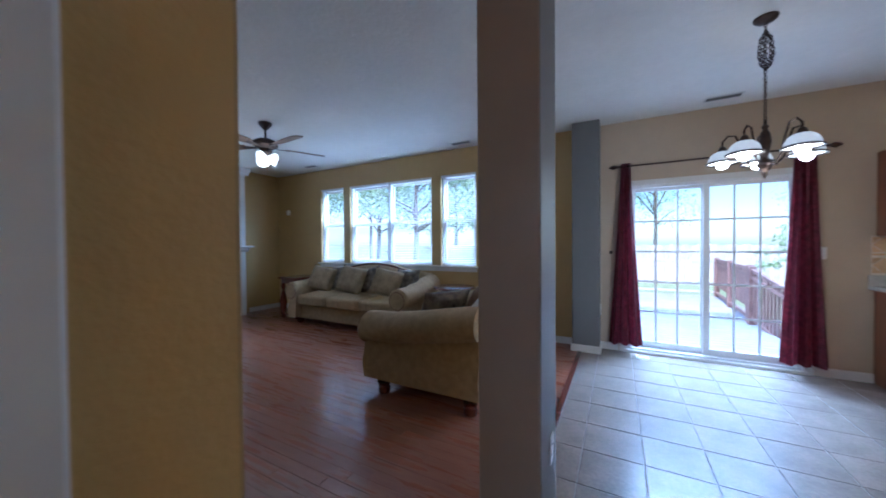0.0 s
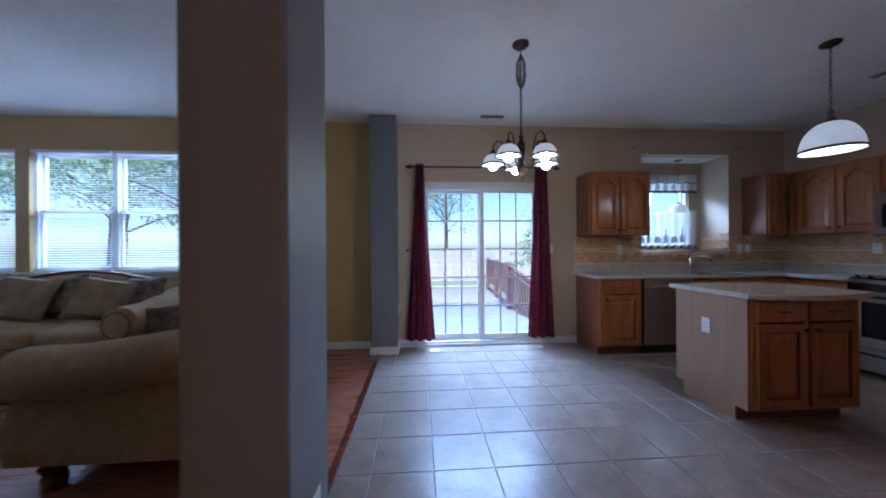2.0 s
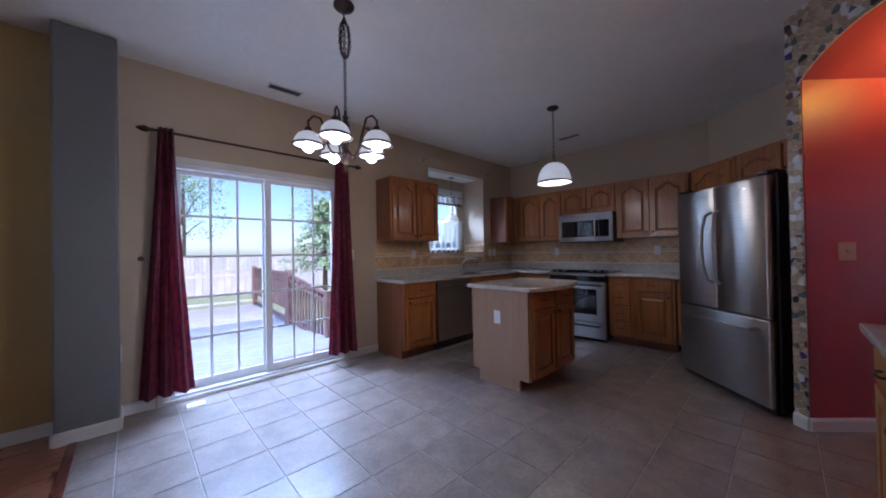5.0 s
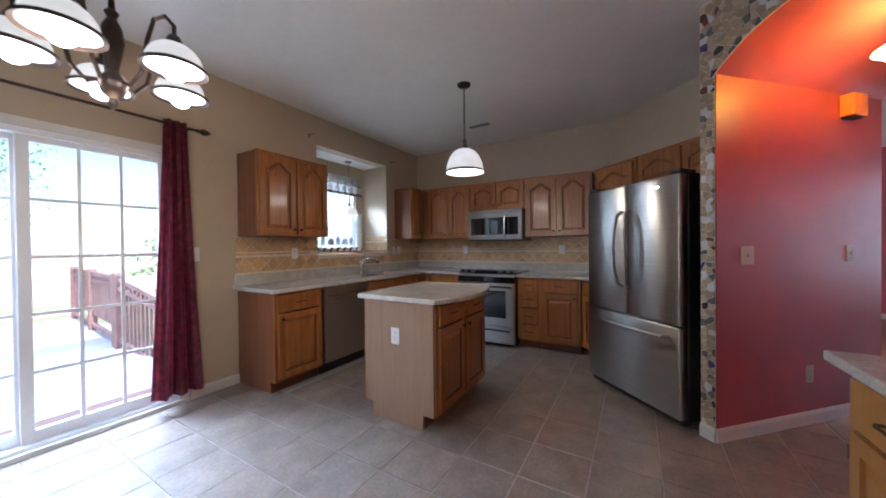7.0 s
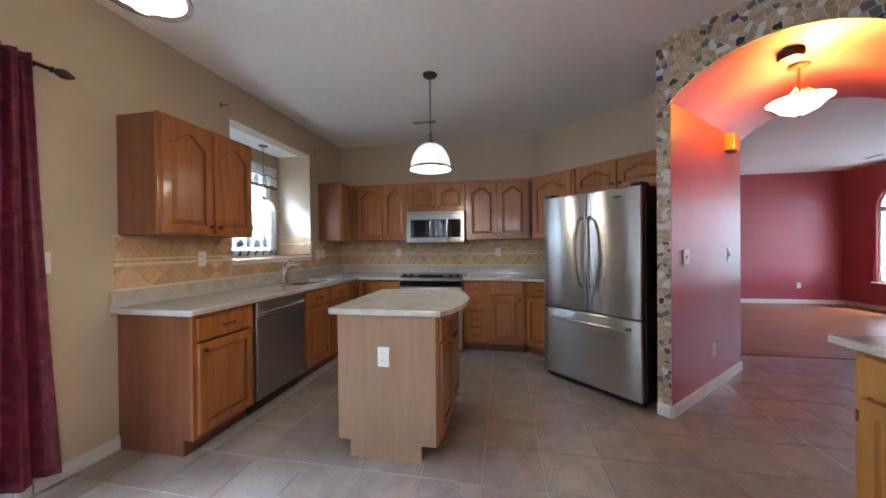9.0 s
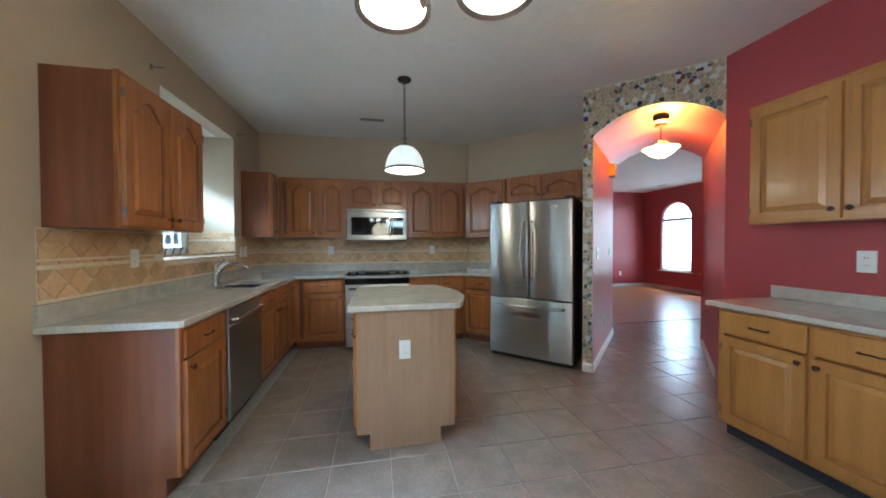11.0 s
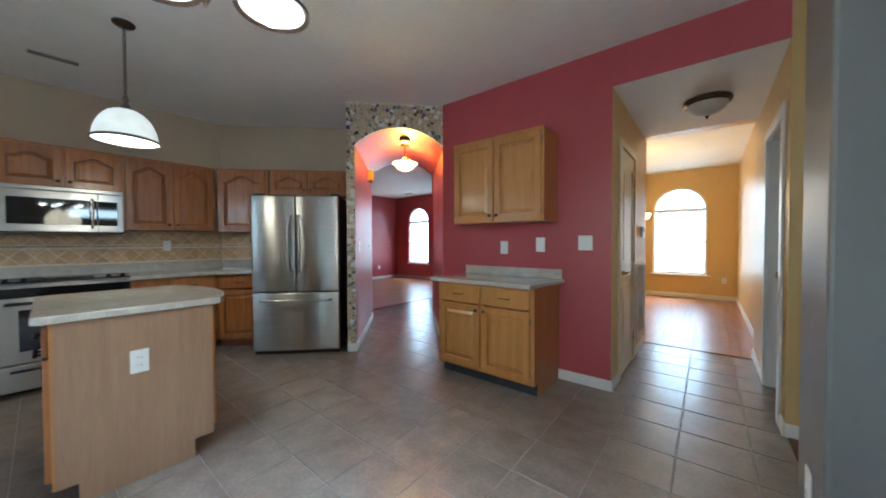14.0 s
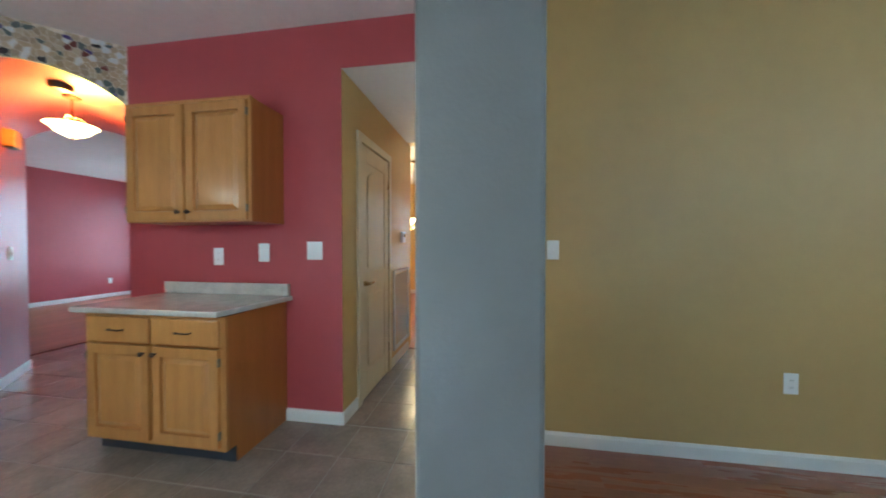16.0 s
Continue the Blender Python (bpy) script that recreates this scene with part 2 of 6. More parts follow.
def boxes(*lst):
    bm = bmesh.new()
    for b in lst:
        box_into(bm, *b)
    return bm


def bevelled(x0, x1, y0, y1, z0, z1, r=0.004, seg=1):
    bm = boxes((x0, x1, y0, y1, z0, z1))
    bmesh.ops.bevel(bm, geom=bm.edges[:], offset=r, segments=seg, affect="EDGES", profile=0.5)
    return bm


def prism(poly, a0, a1, plane="xy"):
    """A polygon extruded from a0 to a1 along the axis left out of plane."""
    bm = bmesh.new()

    def p(u, v, a):
        return {"xy": (u, v, a), "xz": (u, a, v), "yz": (a, u, v)}[plane]
    lo = [bm.verts.new(p(u, v, a0)) for u, v in poly]
    hi = [bm.verts.new(p(u, v, a1)) for u, v in poly]
    n = len(poly)
    bm.faces.new(lo)
    bm.faces.new(hi)
    for i in range(n):
        bm.faces.new((lo[i], lo[(i + 1) % n], hi[(i + 1) % n], hi[i]))
    bmesh.ops.recalc_face_normals(bm, faces=bm.faces[:])
    return bm


def lathe_into(bm, profile, n=20, cx=0, cy=0, closed=False):
    rings = []
    for r, z in profile:
        rings.append([bm.verts.new((cx + r * math.cos(2 * math.pi * i / n), cy + r * math.sin(2 * math.pi * i / n), z)) for i in range(n)])
    for a, b in zip(rings, rings[1:]):
        for i in range(n):
            bm.faces.new((a[i], a[(i + 1) % n], b[(i + 1) % n], b[i]))
    if closed:
        bm.faces.new(rings[0][::-1])
        bm.faces.new(rings[-1])
    return bm


def lathe(profile, n=20, closed=True):
    bm = lathe_into(bmesh.new(), profile, n, closed=closed)
    bmesh.ops.recalc_face_normals(bm, faces=bm.faces[:])
    return bm


def tube_into(bm, pts, r, n=8):
    pts = [Vector(p) for p in pts]
    rings = []
    for i, p in enumerate(pts):
        d = (pts[min(i + 1, len(pts) - 1)] - pts[max(i - 1, 0)]).normalized()
        u = d.orthogonal().normalized() if i == 0 else (u - d * u.dot(d)).normalized()
        w = d.cross(u)
        rr = r[i] if isinstance(r, (list, tuple)) else r
        rings.append([bm.verts.new(p + rr * (math.cos(2 * math.pi * k / n) * u + math.sin(2 * math.pi * k / n) * w)) for k in range(n)])
    for a, b in zip(rings, rings[1:]):
        for k in range(n):
            bm.faces.new((a[k], a[(k + 1) % n], b[(k + 1) % n], b[k]))
    bm.faces.new(rings[0][::-1])
    bm.faces.new(rings[-1])
    return bm


def tube(pts, r, n=8):
    return tube_into(bmesh.new(), pts, r, n)


def mesh_of(bm, name, mat, smooth=False):
    me = bpy.data.meshes.new(name)
    bm.to_mesh(me)
    bm.free()
    for m in (mat if isinstance(mat, (list, tuple)) else [mat]):
        me.materials.append(m)
    if smooth:
        for p in me.polygons:
            p.use_smooth = True
        me.set_sharp_from_angle(angle=radians(40))
    return me


def part(name, bm, mat, parent=None, label="", smooth=False, at=None):
    ob = new(name, mesh_of(bm, name, mat, smooth))
    ob.parent = parent
    if at is not None:
        ob.matrix_basis = at
    if label:
        tagged(ob, label)
    return ob


def structure(name, bm, mat, label="", smooth=False, parent=None):
    return tagged(part(name, bm, mat, parent, smooth=smooth), label, kind="structure")


def thing(name, label, category, x=0, y=0, z=0, rz=0, group=""):
    ob = new(name)
    ob.empty_display_size = 0.1
    ob.matrix_basis = pose(x, y, z, 0, 0, rz)
    return tagged(ob, label, category, group)


def wall(name, axis, p0, p1, a0, a1, z0, z1, holes, mat, label=""):
    """A wall along axis from a0 to a1, thick from p0 to p1, with rectangular holes (a0, a1, z0, z1)."""
    us = sorted({a0, a1, *[c for h in holes for c in h[:2]]})
    zs = sorted({z0, z1, *[c for h in holes for c in h[2:4]]})
    nu, nz = len(us) - 1, len(zs) - 1

    def solid(i, j):
        if not (0 <= i < nu and 0 <= j < nz):
            return False
        u, z = (us[i] + us[i + 1]) / 2, (zs[j] + zs[j + 1]) / 2
        return not any(h[0] < u < h[1] and h[2] < z < h[3] for h in holes)
    bm, made = bmesh.new(), {}

    def vert(i, j, k):
        if (i, j, k) not in made:
            p = (p0, p1)[k]
            made[i, j, k] = bm.verts.new((us[i], p, zs[j]) if axis == "x" else (p, us[i], zs[j]))
        return made[i, j, k]
    for i in range(nu):
        for j in range(nz):
            if not solid(i, j):
                continue
            c = [(i, j), (i + 1, j), (i + 1, j + 1), (i, j + 1)]
            for k in (0, 1):
                bm.faces.new([vert(*q, k) for q in c])
            for n, (di, dj) in enumerate(((0, -1), (1, 0), (0, 1), (-1, 0))):
                if not solid(i + di, j + dj):
                    q, r = c[n], c[(n + 1) % 4]
                    bm.faces.new([vert(*q, 0), vert(*r, 0), vert(*r, 1), vert(*q, 1)])
    bmesh.ops.recalc_face_normals(bm, faces=bm.faces[:])
    return structure(name, bm, mat, label)

# the large structure: floors, ceilings, walls
H = 2.75
HALL_H = 2.44
XW, XE, YN, YS = -4.7, 6.64, 6.68, 2.41
EDGE = 1.27

structure("subfloor", boxes((XW - .2, 10.5, -3.8, 7.3, -0.25, -0.014)), DARKGAP, "dark floor base under the boards and tiles")
structure("grout_bed", boxes((EDGE, 6.64, 2.41, 6.68, -0.014, -0.003), (1.22, 2.28, 0.75, 2.41, -0.014, -0.003)), GROUT, "grey grout between the floor tiles")
structure("grout_bed_passage", prism([(2.8, 2.41), (6.64, 2.41), (6.64, 3.9), (6.35, 2.6), (6.35, -2.6), (5.1, -2.6), (5.1, 1.2), (3.9, 2.41)][1:], -0.014, -0.0035), GROUT, "grey grout in the passage")
structure("ceiling_kitchen", boxes((1.12, 6.9, 2.27, 6.82, H, H + .2)), CEIL, "off-white ceiling with a light knock-down texture")
structure("ceiling_living", boxes((XW - .14, 1.12, 2.27, 6.82, H, H + .2)), CEIL, "off-white ceiling with a light knock-down texture")
structure("ceiling_hall", boxes((1.14, 2.42, 0.752, 2.405, HALL_H, HALL_H + .5)), CEIL, "low white textured hallway ceiling")
structure("ceiling_front_room", boxes((1.08, 5.14, -3.64, 0.60, H, H + .2)), CEIL, "white ceiling of the yellow front room")
structure("ceiling_foyer", boxes((5.14, 10.34, -2.74, 2.27, H, H + .2)), CEIL, "white ceiling of the red foyer")
structure("ceiling_passage", prism([(2.42, .6), (5.14, .6), (5.14, 2.27), (2.42, 2.27)], 2.6, 2.8), CEIL, "plain ceiling over the closet")
# unseen roof and upper walls, added to close the house and shade the deck
structure("roof", boxes((XW - .4, 10.8, -4.0, 7.2, 5.4, 5.6)), CEIL, "plain roof slab that closes the house")
structure("wall_upper", boxes((XW - .15, 10.4, 6.70, 6.82, 2.96, 5.4), (XW - .15, 10.4, -3.6, -3.5, 2.96, 5.4),
                              (XW - .15, XW, -3.5, 6.70, 2.96, 5.4), (10.3, 10.4, -3.5, 6.70, 2.96, 5.4)), FENCE, "plain unseen walls added from the ceilings up to the roof")

W_SILL, W_TOP = 0.97, 2.37
LIVING_WINDOWS = [(-3.42, -2.82), (-2.67, -0.93), (-0.77, -0.17)]
wall("wall_north_living", "x", YN, YN + .15, XW, 1.36, 0, H, [(a, b, W_SILL, W_TOP) for a, b in LIVING_WINDOWS], TAN, "tan painted living room wall with three windows")
DX0, DX1, DTOP = 1.751, 3.286, 1.975
NX0, NX1, NZ0, NZ1, NY = 4.62, 5.84, 1.14, 2.42, 7.12
wall("wall_north_kitchen", "x", YN, YN + .15, 1.36, 6.79, 0, H, [(DX0, DX1, 0.0, DTOP), (NX0, NX1, NZ0, NZ1)], BEIGE, "beige kitchen wall with a glass door and a deep window recess")
NW = (4.74, 5.66, 1.17, 2.18)
wall("niche_back", "x", NY, NY + .12, NX0 - .1, NX1 + .1, NZ0 - .1, NZ1 + .1, [NW], BEIGE, "beige back wall of the sink window recess")
structure("niche_side", boxes((NX0 - .1, NX0, YN + .15, NY, NZ0 - .1, NZ1 + .1), (NX1, NX1 + .1, YN + .15, NY, NZ0 - .1, NZ1 + .1)), BEIGE, "beige sides of the sink window recess")
structure("niche_top", boxes((NX0, NX1, YN + .15, NY, NZ1, NZ1 + .1)), CEIL, "white top of the sink window recess")
structure("niche_ledge", boxes((NX0, NX1, YN - .012, NY, NZ0 - .03, NZ0)), TRAVGROUT, "tiled ledge of the sink window recess")
structure("wall_east", boxes((XE, XE + .15, 3.70, YN, 0, H)), BEIGE, "beige wall behind the range")
C_DIAG = -2.84
structure("wall_diagonal", prism([(6.64, 3.80), (5.39, 2.55), (5.49, 2.45), (6.79, 3.75), (6.79, 3.80)], 0, H), BEIGE, "beige diagonal wall behind the refrigerator")
# south side: red wall, tan wall, header
structure("wall_south_red", boxes((2.42, 4.02, 2.27, YS, 0, H), (2.28, 2.42, 2.4051, YS, 0, HALL_H)), RED, "deep red wall behind the desk cabinet")
structure("header_hall", boxes((1.30, 2.42, 2.4051, YS, HALL_H, H)), RED, "red header over the hallway opening")
structure("wall_south_living", boxes((XW - .15, 1.139, 2.27, YS, 0, H), (1.139, 1.299, 2.4051, YS, 0, H)), TAN, "tan painted wall on the south side of the living room")
wall("wall_west", "y", XW - .15, XW, YS, YN, 0, H, [(2.93, 5.70, .22, 2.54)], TAN, "tan painted west wall")
structure("chase", boxes((XW - .32, XW - .1505, 2.85, 5.78, .1, 2.66)), TAN, "plain chase behind the fireplace wall")
bm = bevelled(1.143, 1.408, 3.49, 3.845, 0, H, 0.012, 2)
# the south face takes the browner colour, the other faces stay grey
for f in bm.faces:
    f.normal_update()
    f.material_index = 1 if f.normal.y < -.9 else 0
structure("column_front", bm, [GREY, TAUPE], "grey square column with a taupe side between living room and kitchen")
structure("column_rear", bevelled(1.18, 1.485, 6.42, YN, 0, H, 0.012, 2), GREY, "grey painted pilaster beside the glass door")
# hall
PD0, PD1, PDZ = 1.46, 2.11, 2.04
wall("wall_hall_east", "y", 2.28, 2.42, 0.60, 2.405, 0, HALL_H, [(PD0, PD1, 0, PDZ)], YELLOW, "yellow ochre hallway wall with a pantry door")
HD0, HD1 = 1.48, 2.205
HWX = 1.30
wall("wall_hall_west", "y", 1.14, HWX, 0.60, 2.405, 0, HALL_H, [(HD0, HD1, 0, PDZ)], YELLOW, "yellow ochre hallway wall with a closet door")
structure("wall_room_west", boxes((1.08, 1.22, -3.5, 0.60, 0, H)), YELLOW, "yellow ochre west wall of the front room")
structure("header_room", boxes((1.30, 2.28, 0.602, 0.75, HALL_H, H)), YELLOW, "yellow header")
structure("wall_room_north", boxes((2.42, 5.14, 0.60, 0.75, 0, H)), YELLOW, "yellow ochre north wall of the front room")
structure("wall_room_east", boxes((5.0, 5.14, -3.5, 0.60, 0, H)), YELLOW, "yellow ochre east wall of the front room")
structure("closet_liner", boxes((0.0, .1, 0.6, 2.27, 0, HALL_H), (.1, 1.139, 2.26, 2.2695, 0, HALL_H), (.1, 1.079, .60, .61, 0, HALL_H), (.1, 1.139, .61, 2.26, HALL_H - .05, HALL_H), (2.9, 3.0, .75, 2.26, 0, 2.6)), TRIM, "plain closet walls")


def arched_wall(name, axis, p0, p1, a0, a1, z1, wins, mat, label):
    """A wall with round-headed openings (a0, a1, sill, spring)."""
    holes = [(w[0], w[1], w[2], w[3] + (w[1] - w[0]) / 2) for w in wins]
    ob = wall(name, axis, p0, p1, a0, a1, 0, z1, holes, mat, label)
    for w in wins:
        c, r = (w[0] + w[1]) / 2, (w[1] - w[0]) / 2
        for s in (-1, 1):
            arc = [(c + s * r * math.cos(k * math.pi / 24), w[3] + r * math.sin(k * math.pi / 24)) for k in range(13)]
            poly = arc + [(c, w[3] + r), (c + s * r, w[3] + r)][1:]
            poly = [q for i, q in enumerate(poly) if i == 0 or (abs(q[0] - poly[i - 1][0]) + abs(q[1] - poly[i - 1][1])) > 1e-5]
            structure(name + "_spandrel", prism(poly, p0 + .001, p1 - .001, "xz" if axis == "x" else "yz"), mat, "rounded corner above the arched window")
    return ob


YY = -3.5
arched_wall("wall_room_south", "x", YY - .15, YY, 1.08, 5.14, H, [(1.70, 2.66, 0.50, 1.90)], YELLOW, "yellow ochre wall with an arched window")
RY = -2.6
arched_wall("wall_foyer_south", "x", RY - .15, RY, 5.14, 10.34, H, [(8.72, 9.62, 0.52, 1.90), (7.50, 8.40, 0.52, 1.90)], RED, "deep red foyer wall with two arched windows")
structure("wall_foyer_east", boxes((10.2, 10.34, RY, 2.27, 0, H)), RED, "deep red east wall of the foyer")
structure("wall_foyer_north", boxes((6.0, 10.34, 2.27, 2.42, 0, H)), RED, "deep red north wall of the foyer")
structure("wall_foyer_west", boxes((5.145, 5.22, RY, 1.22, 0, H)), RED, "deep red west wall of the foyer")

# the diagonal passage: u runs along the mosaic face, w into the passage
P0 = Vector((4.02, 2.40))
U = Vector((1, 1)).normalized()
W = Vector((1, -1)).normalized()
PASS_W, PASS_T, PASS_L, SPRING, CROWN = 0.985, 0.09, 1.62, 2.285, 2.49


def pq(u, w):
    q = P0 + U * u + W * w
    return (q.x, q.y)


def arch_z(u):
    half = PASS_W / 2
    rise = CROWN - SPRING
    R = (half * half + rise * rise) / (2 * rise)
    return CROWN - R + math.sqrt(max(0, R * R - (u - half) ** 2))


structure("wall_passage_left", prism([pq(PASS_W, 0.008), pq(PASS_W + PASS_T, 0.008), pq(PASS_W + PASS_T, 1.3), pq(PASS_W + PASS_T + .05, PASS_L), pq(PASS_W, PASS_L)], 0, H), RED, "glossy red wall of the passage")
structure("wall_passage_right", prism([(4.02, 2.27), pq(0, 0.008), pq(0, PASS_L), (5.145, 1.22), (4.9, 1.2)], 0, H), RED, "glossy red wall of the passage")
bm = bmesh.new()
N = 24
low, top = [], []
for w in (0.008, PASS_L):
    low.append([bm.verts.new((*pq(PASS_W * i / N, w), arch_z(PASS_W * i / N))) for i in range(N + 1)])
    top.append([bm.verts.new((*pq(PASS_W * i / N, w), H)) for i in range(N + 1)])
for i in range(N):
    bm.faces.new((low[0][i], low[0][i + 1], low[1][i + 1], low[1][i]))
    for k in (0, 1):
        bm.faces.new((low[k][i], low[k][i + 1], top[k][i + 1], top[k][i]))
bmesh.ops.recalc_face_normals(bm, faces=bm.faces[:])
structure("arch_vault", bm, RED, "red painted barrel-vaulted underside of the passage", smooth=True)
structure("ceiling_over_passage", prism([pq(-.2, -.0), pq(1.2, 0), pq(1.3, PASS_L), pq(-.6, PASS_L)], H + .001, H + .19), CEIL, "ceiling over the passage")
structure("wall_foyer_corner", prism([pq(PASS_W + PASS_T + .05, PASS_L), pq(PASS_W + PASS_T + .05, 1.3), (6.79, 3.6), (6.79, 2.42), (6.0, 2.42), (6.0, 2.27)], 0, H), RED, "deep red wall at the corner of the foyer")


# baseboards
def baseboard(pts, label="white painted baseboard", h=0.085, t=0.014):
    """Runs along pts, and stands out to the left of the way it runs."""
    bm = bmesh.new()
    for (x0, y0), (x1, y1) in zip(pts, pts[1:]):
        d = Vector((x1 - x0, y1 - y0)).normalized()
        n = Vector((-d.y, d.x))
        prof = [(0.001, 0.0), (t, 0.0), (t, h * .8), (t * .5, h), (0.001, h)]
        a = [bm.verts.new((x0 + n.x * u, y0 + n.y * u, v)) for u, v in prof]
        b = [bm.verts.new((x1 + n.x * u, y1 + n.y * u, v)) for u, v in prof]
        for i in range(5):
            bm.faces.new((a[i], a[(i + 1) % 5], b[(i + 1) % 5], b[i]))
        bm.faces.new(a)
        bm.faces.new(b[::-1])
    bmesh.ops.recalc_face_normals(bm, faces=bm.faces[:])
    return structure("baseboard", bm, TRIM, label)


baseboard([(1.18, YN), (XW, YN), (XW, 6.02)])
baseboard([(XW, 2.41), (1.30, 2.41)])
baseboard([(1.18, 6.66), (1.18, 6.42), (1.485, 6.42), (1.485, YN), (DX0 - .07, YN)][::-1])
baseboard([(3.74, YN), (DX1 + .07, YN)])
baseboard([(2.28, 2.41), (2.70, 2.41)])
baseboard([(2.28, 2.18), (2.28, 2.42)])
baseboard([(2.28, .75), (2.28, 1.38)])
baseboard([(1.22, .60), (1.22, -3.5), (5.0, -3.5)])
baseboard([(1.30, 1.42), (1.30, .60)])
baseboard([(1.30, 2.41), (1.30, 2.277)])
baseboard([pq(PASS_W + PASS_T, 0.0), pq(PASS_W, 0.0), pq(PASS_W, PASS_L)][::-1])
baseboard([pq(0, 0.5), pq(0, PASS_L)])
baseboard([(5.22, RY), (10.2, RY), (10.2, 2.2)])
baseboard([pq(PASS_W, PASS_L), pq(PASS_W + PASS_T + .05, PASS_L), (6.0, 2.27), (10.2, 2.27)][::-1])


# windows and doors
def window_unit(name, x0, x1, z0, z1, y, panes, label, blind=True, depth=0.10):
    """A white double-hung window in a wall that faces south; panes side by side."""
    w = thing(name, label, "window")
    w["kind"] = "structure"
    f = 0.035
    part("window_frame", boxes((x0, x0 + f, y, y + .09, z0, z1), (x1 - f, x1, y, y + .09, z0, z1), (x0 + f, x1 - f, y, y + .09, z1 - f, z1), (x0 + f, x1 - f, y, y + .09, z0, z0 + f)), VINYL, w)
    n = panes
    step = (x1 - x0 - 2 * f) / n
    for i in range(n):
        a, b = x0 + f + i * step, x0 + f + (i + 1) * step
        if i:
            part("mullion", boxes((a - .03, a + .03, y + .005, y + .085, z0 + f, z1 - f)), VINYL, w)
        zm = z0 + (z1 - z0) * 0.5
        for k, (s0, s1) in enumerate(((z0 + f, zm + .02), (zm - .02, z1 - f))):
            o = 0.02 + .032 * k
            e = .034 if i else .004
            g = .034 if i < n - 1 else .004
            part("sash", boxes((a + e, a + e + .03, y + o, y + o + .03, s0, s1), (b - g - .03, b - g, y + o, y + o + .03, s0, s1),
                               (a + e + .03, b - g - .03, y + o, y + o + .03, s0, s0 + .035), (a + e + .03, b - g - .03, y + o, y + o + .03, s1 - .035, s1)), VINYL, w)
            p = part("pane", boxes((a + e + .03, b - g - .03, y + o + .012, y + o + .018, s0 + .035, s1 - .035)), GLASS, w)
            p.visible_shadow = False
    return w


for i, (a, b) in enumerate(LIVING_WINDOWS):
    window_unit("window_%d" % (i + 1), a, b, W_SILL, W_TOP, YN + .05, 2 if i == 1 else 1, "white vinyl double-hung window behind white blinds")
structure("window_sill", bevelled(-3.47, -0.12, YN - .05, YN + .045, W_SILL - .028, W_SILL - .001, .006), TRIM, "white painted window sill")
structure("window_apron", boxes((-3.43, -0.16, YN - .015, YN - .001, W_SILL - .085, W_SILL - .03)), TRIM, "white painted apron under the sill")


def blind(x0, x1, z0, z1, y):
    b = thing("window_blind", "white horizontal slat blind hanging in a living room window", "blind", (x0 + x1) / 2, y, z1, group="living room blinds")
    w = (x1 - x0) / 2 - .012
    part("headrail", boxes((-w, w, -.02, .02, -.035, 0)), VINYL, b)
    me = mesh_of(boxes((-w + .004, w - .004, -.012, .012, -.0008, .0008)), "slat", VINYL)
    n = int((z1 - z0 - .06) / .028)
    for k in range(n):
        s = new("slat", me)
        s.parent = b
        s.matrix_basis = pose(0, 0, -.055 - k * .028, 17)
    part("bottom_rail", boxes((-w, w, -.013, .013, -(z1 - z0) + .006, -(z1 - z0) + .022)), VINYL, b)
    part("wand", tube([(-w + .05, -.022, -.03), (-w + .05, -.024, -.7)], .004, 6), VINYL, b)
    for s in (-.7, .7):
        part("ladder_cord", tube([(s * w, -.014, -.03), (s * w, -.014, -(z1 - z0) + .02)], .0012, 4), VINYL, b)


blind(-3.42, -2.82, W_SILL, W_TOP, YN + .022)
blind(-2.67, -1.80, W_SILL, W_TOP, YN + .022)
blind(-1.80, -0.93, W_SILL, W_TOP, YN + .022)
blind(-0.77, -0.17, W_SILL, W_TOP, YN + .022)

# sliding glass door
door = tagged(thing("door_1", "white two-panel sliding glass door with grid bars, opening to a deck", "door"), kind="structure")
part("door_frame", boxes((DX0, DX0 + .05, YN, YN + .14, 0.0, DTOP), (DX1 - .05, DX1, YN, YN + .14, 0.0, DTOP), (DX0 + .05, DX1 - .05, YN, YN + .14, DTOP - .03, DTOP),
                         (DX0 + .05, DX1 - .05, YN - .005, YN + .14, 0.0, .055)), VINYL, door)
structure("door_casing", boxes((DX0 - .06, DX0, YN - .018, YN - .001, 0.0, DTOP + .06), (DX1, DX1 + .06, YN - .018, YN - .001, 0.0, DTOP + .06), (DX0, DX1, YN - .018, YN - .001, DTOP, DTOP + .06)), TRIM, "white casing round the glass door")
for k, (a, b) in enumerate(((DX0 + .052, 2.541), (2.502, DX1 - .052))):
    y = YN + .075 - k * .045
    st, z0, z1 = .055, .06, DTOP - .03
    p = part("door_panel", boxes((a, a + st, y, y + .035, z0, z1), (b - st, b, y, y + .035, z0, z1), (a + st, b - st, y, y + .035, z0, z0 + .07), (a + st, b - st, y, y + .035, z1 - .035, z1)), VINYL, door)
    ga, gb, g0, g1 = a + st, b - st, z0 + .07, z1 - .035
    q = part("pane", boxes((ga, gb, y + .014, y + .020, g0, g1)), GLASS, p)
    q.visible_shadow = False
    part("grid_bar", boxes(*[(ga + (gb - ga) * i / 3 - .010, ga + (gb - ga) * i / 3 + .010, y + .006, y + .0135, g0, g1) for i in (1, 2)],
                           *[(ga, gb, y + .0055, y + .013, g0 + (g1 - g0) * i / 5 - .010, g0 + (g1 - g0) * i / 5 + .010) for i in (1, 2, 3, 4)]), VINYL, p)
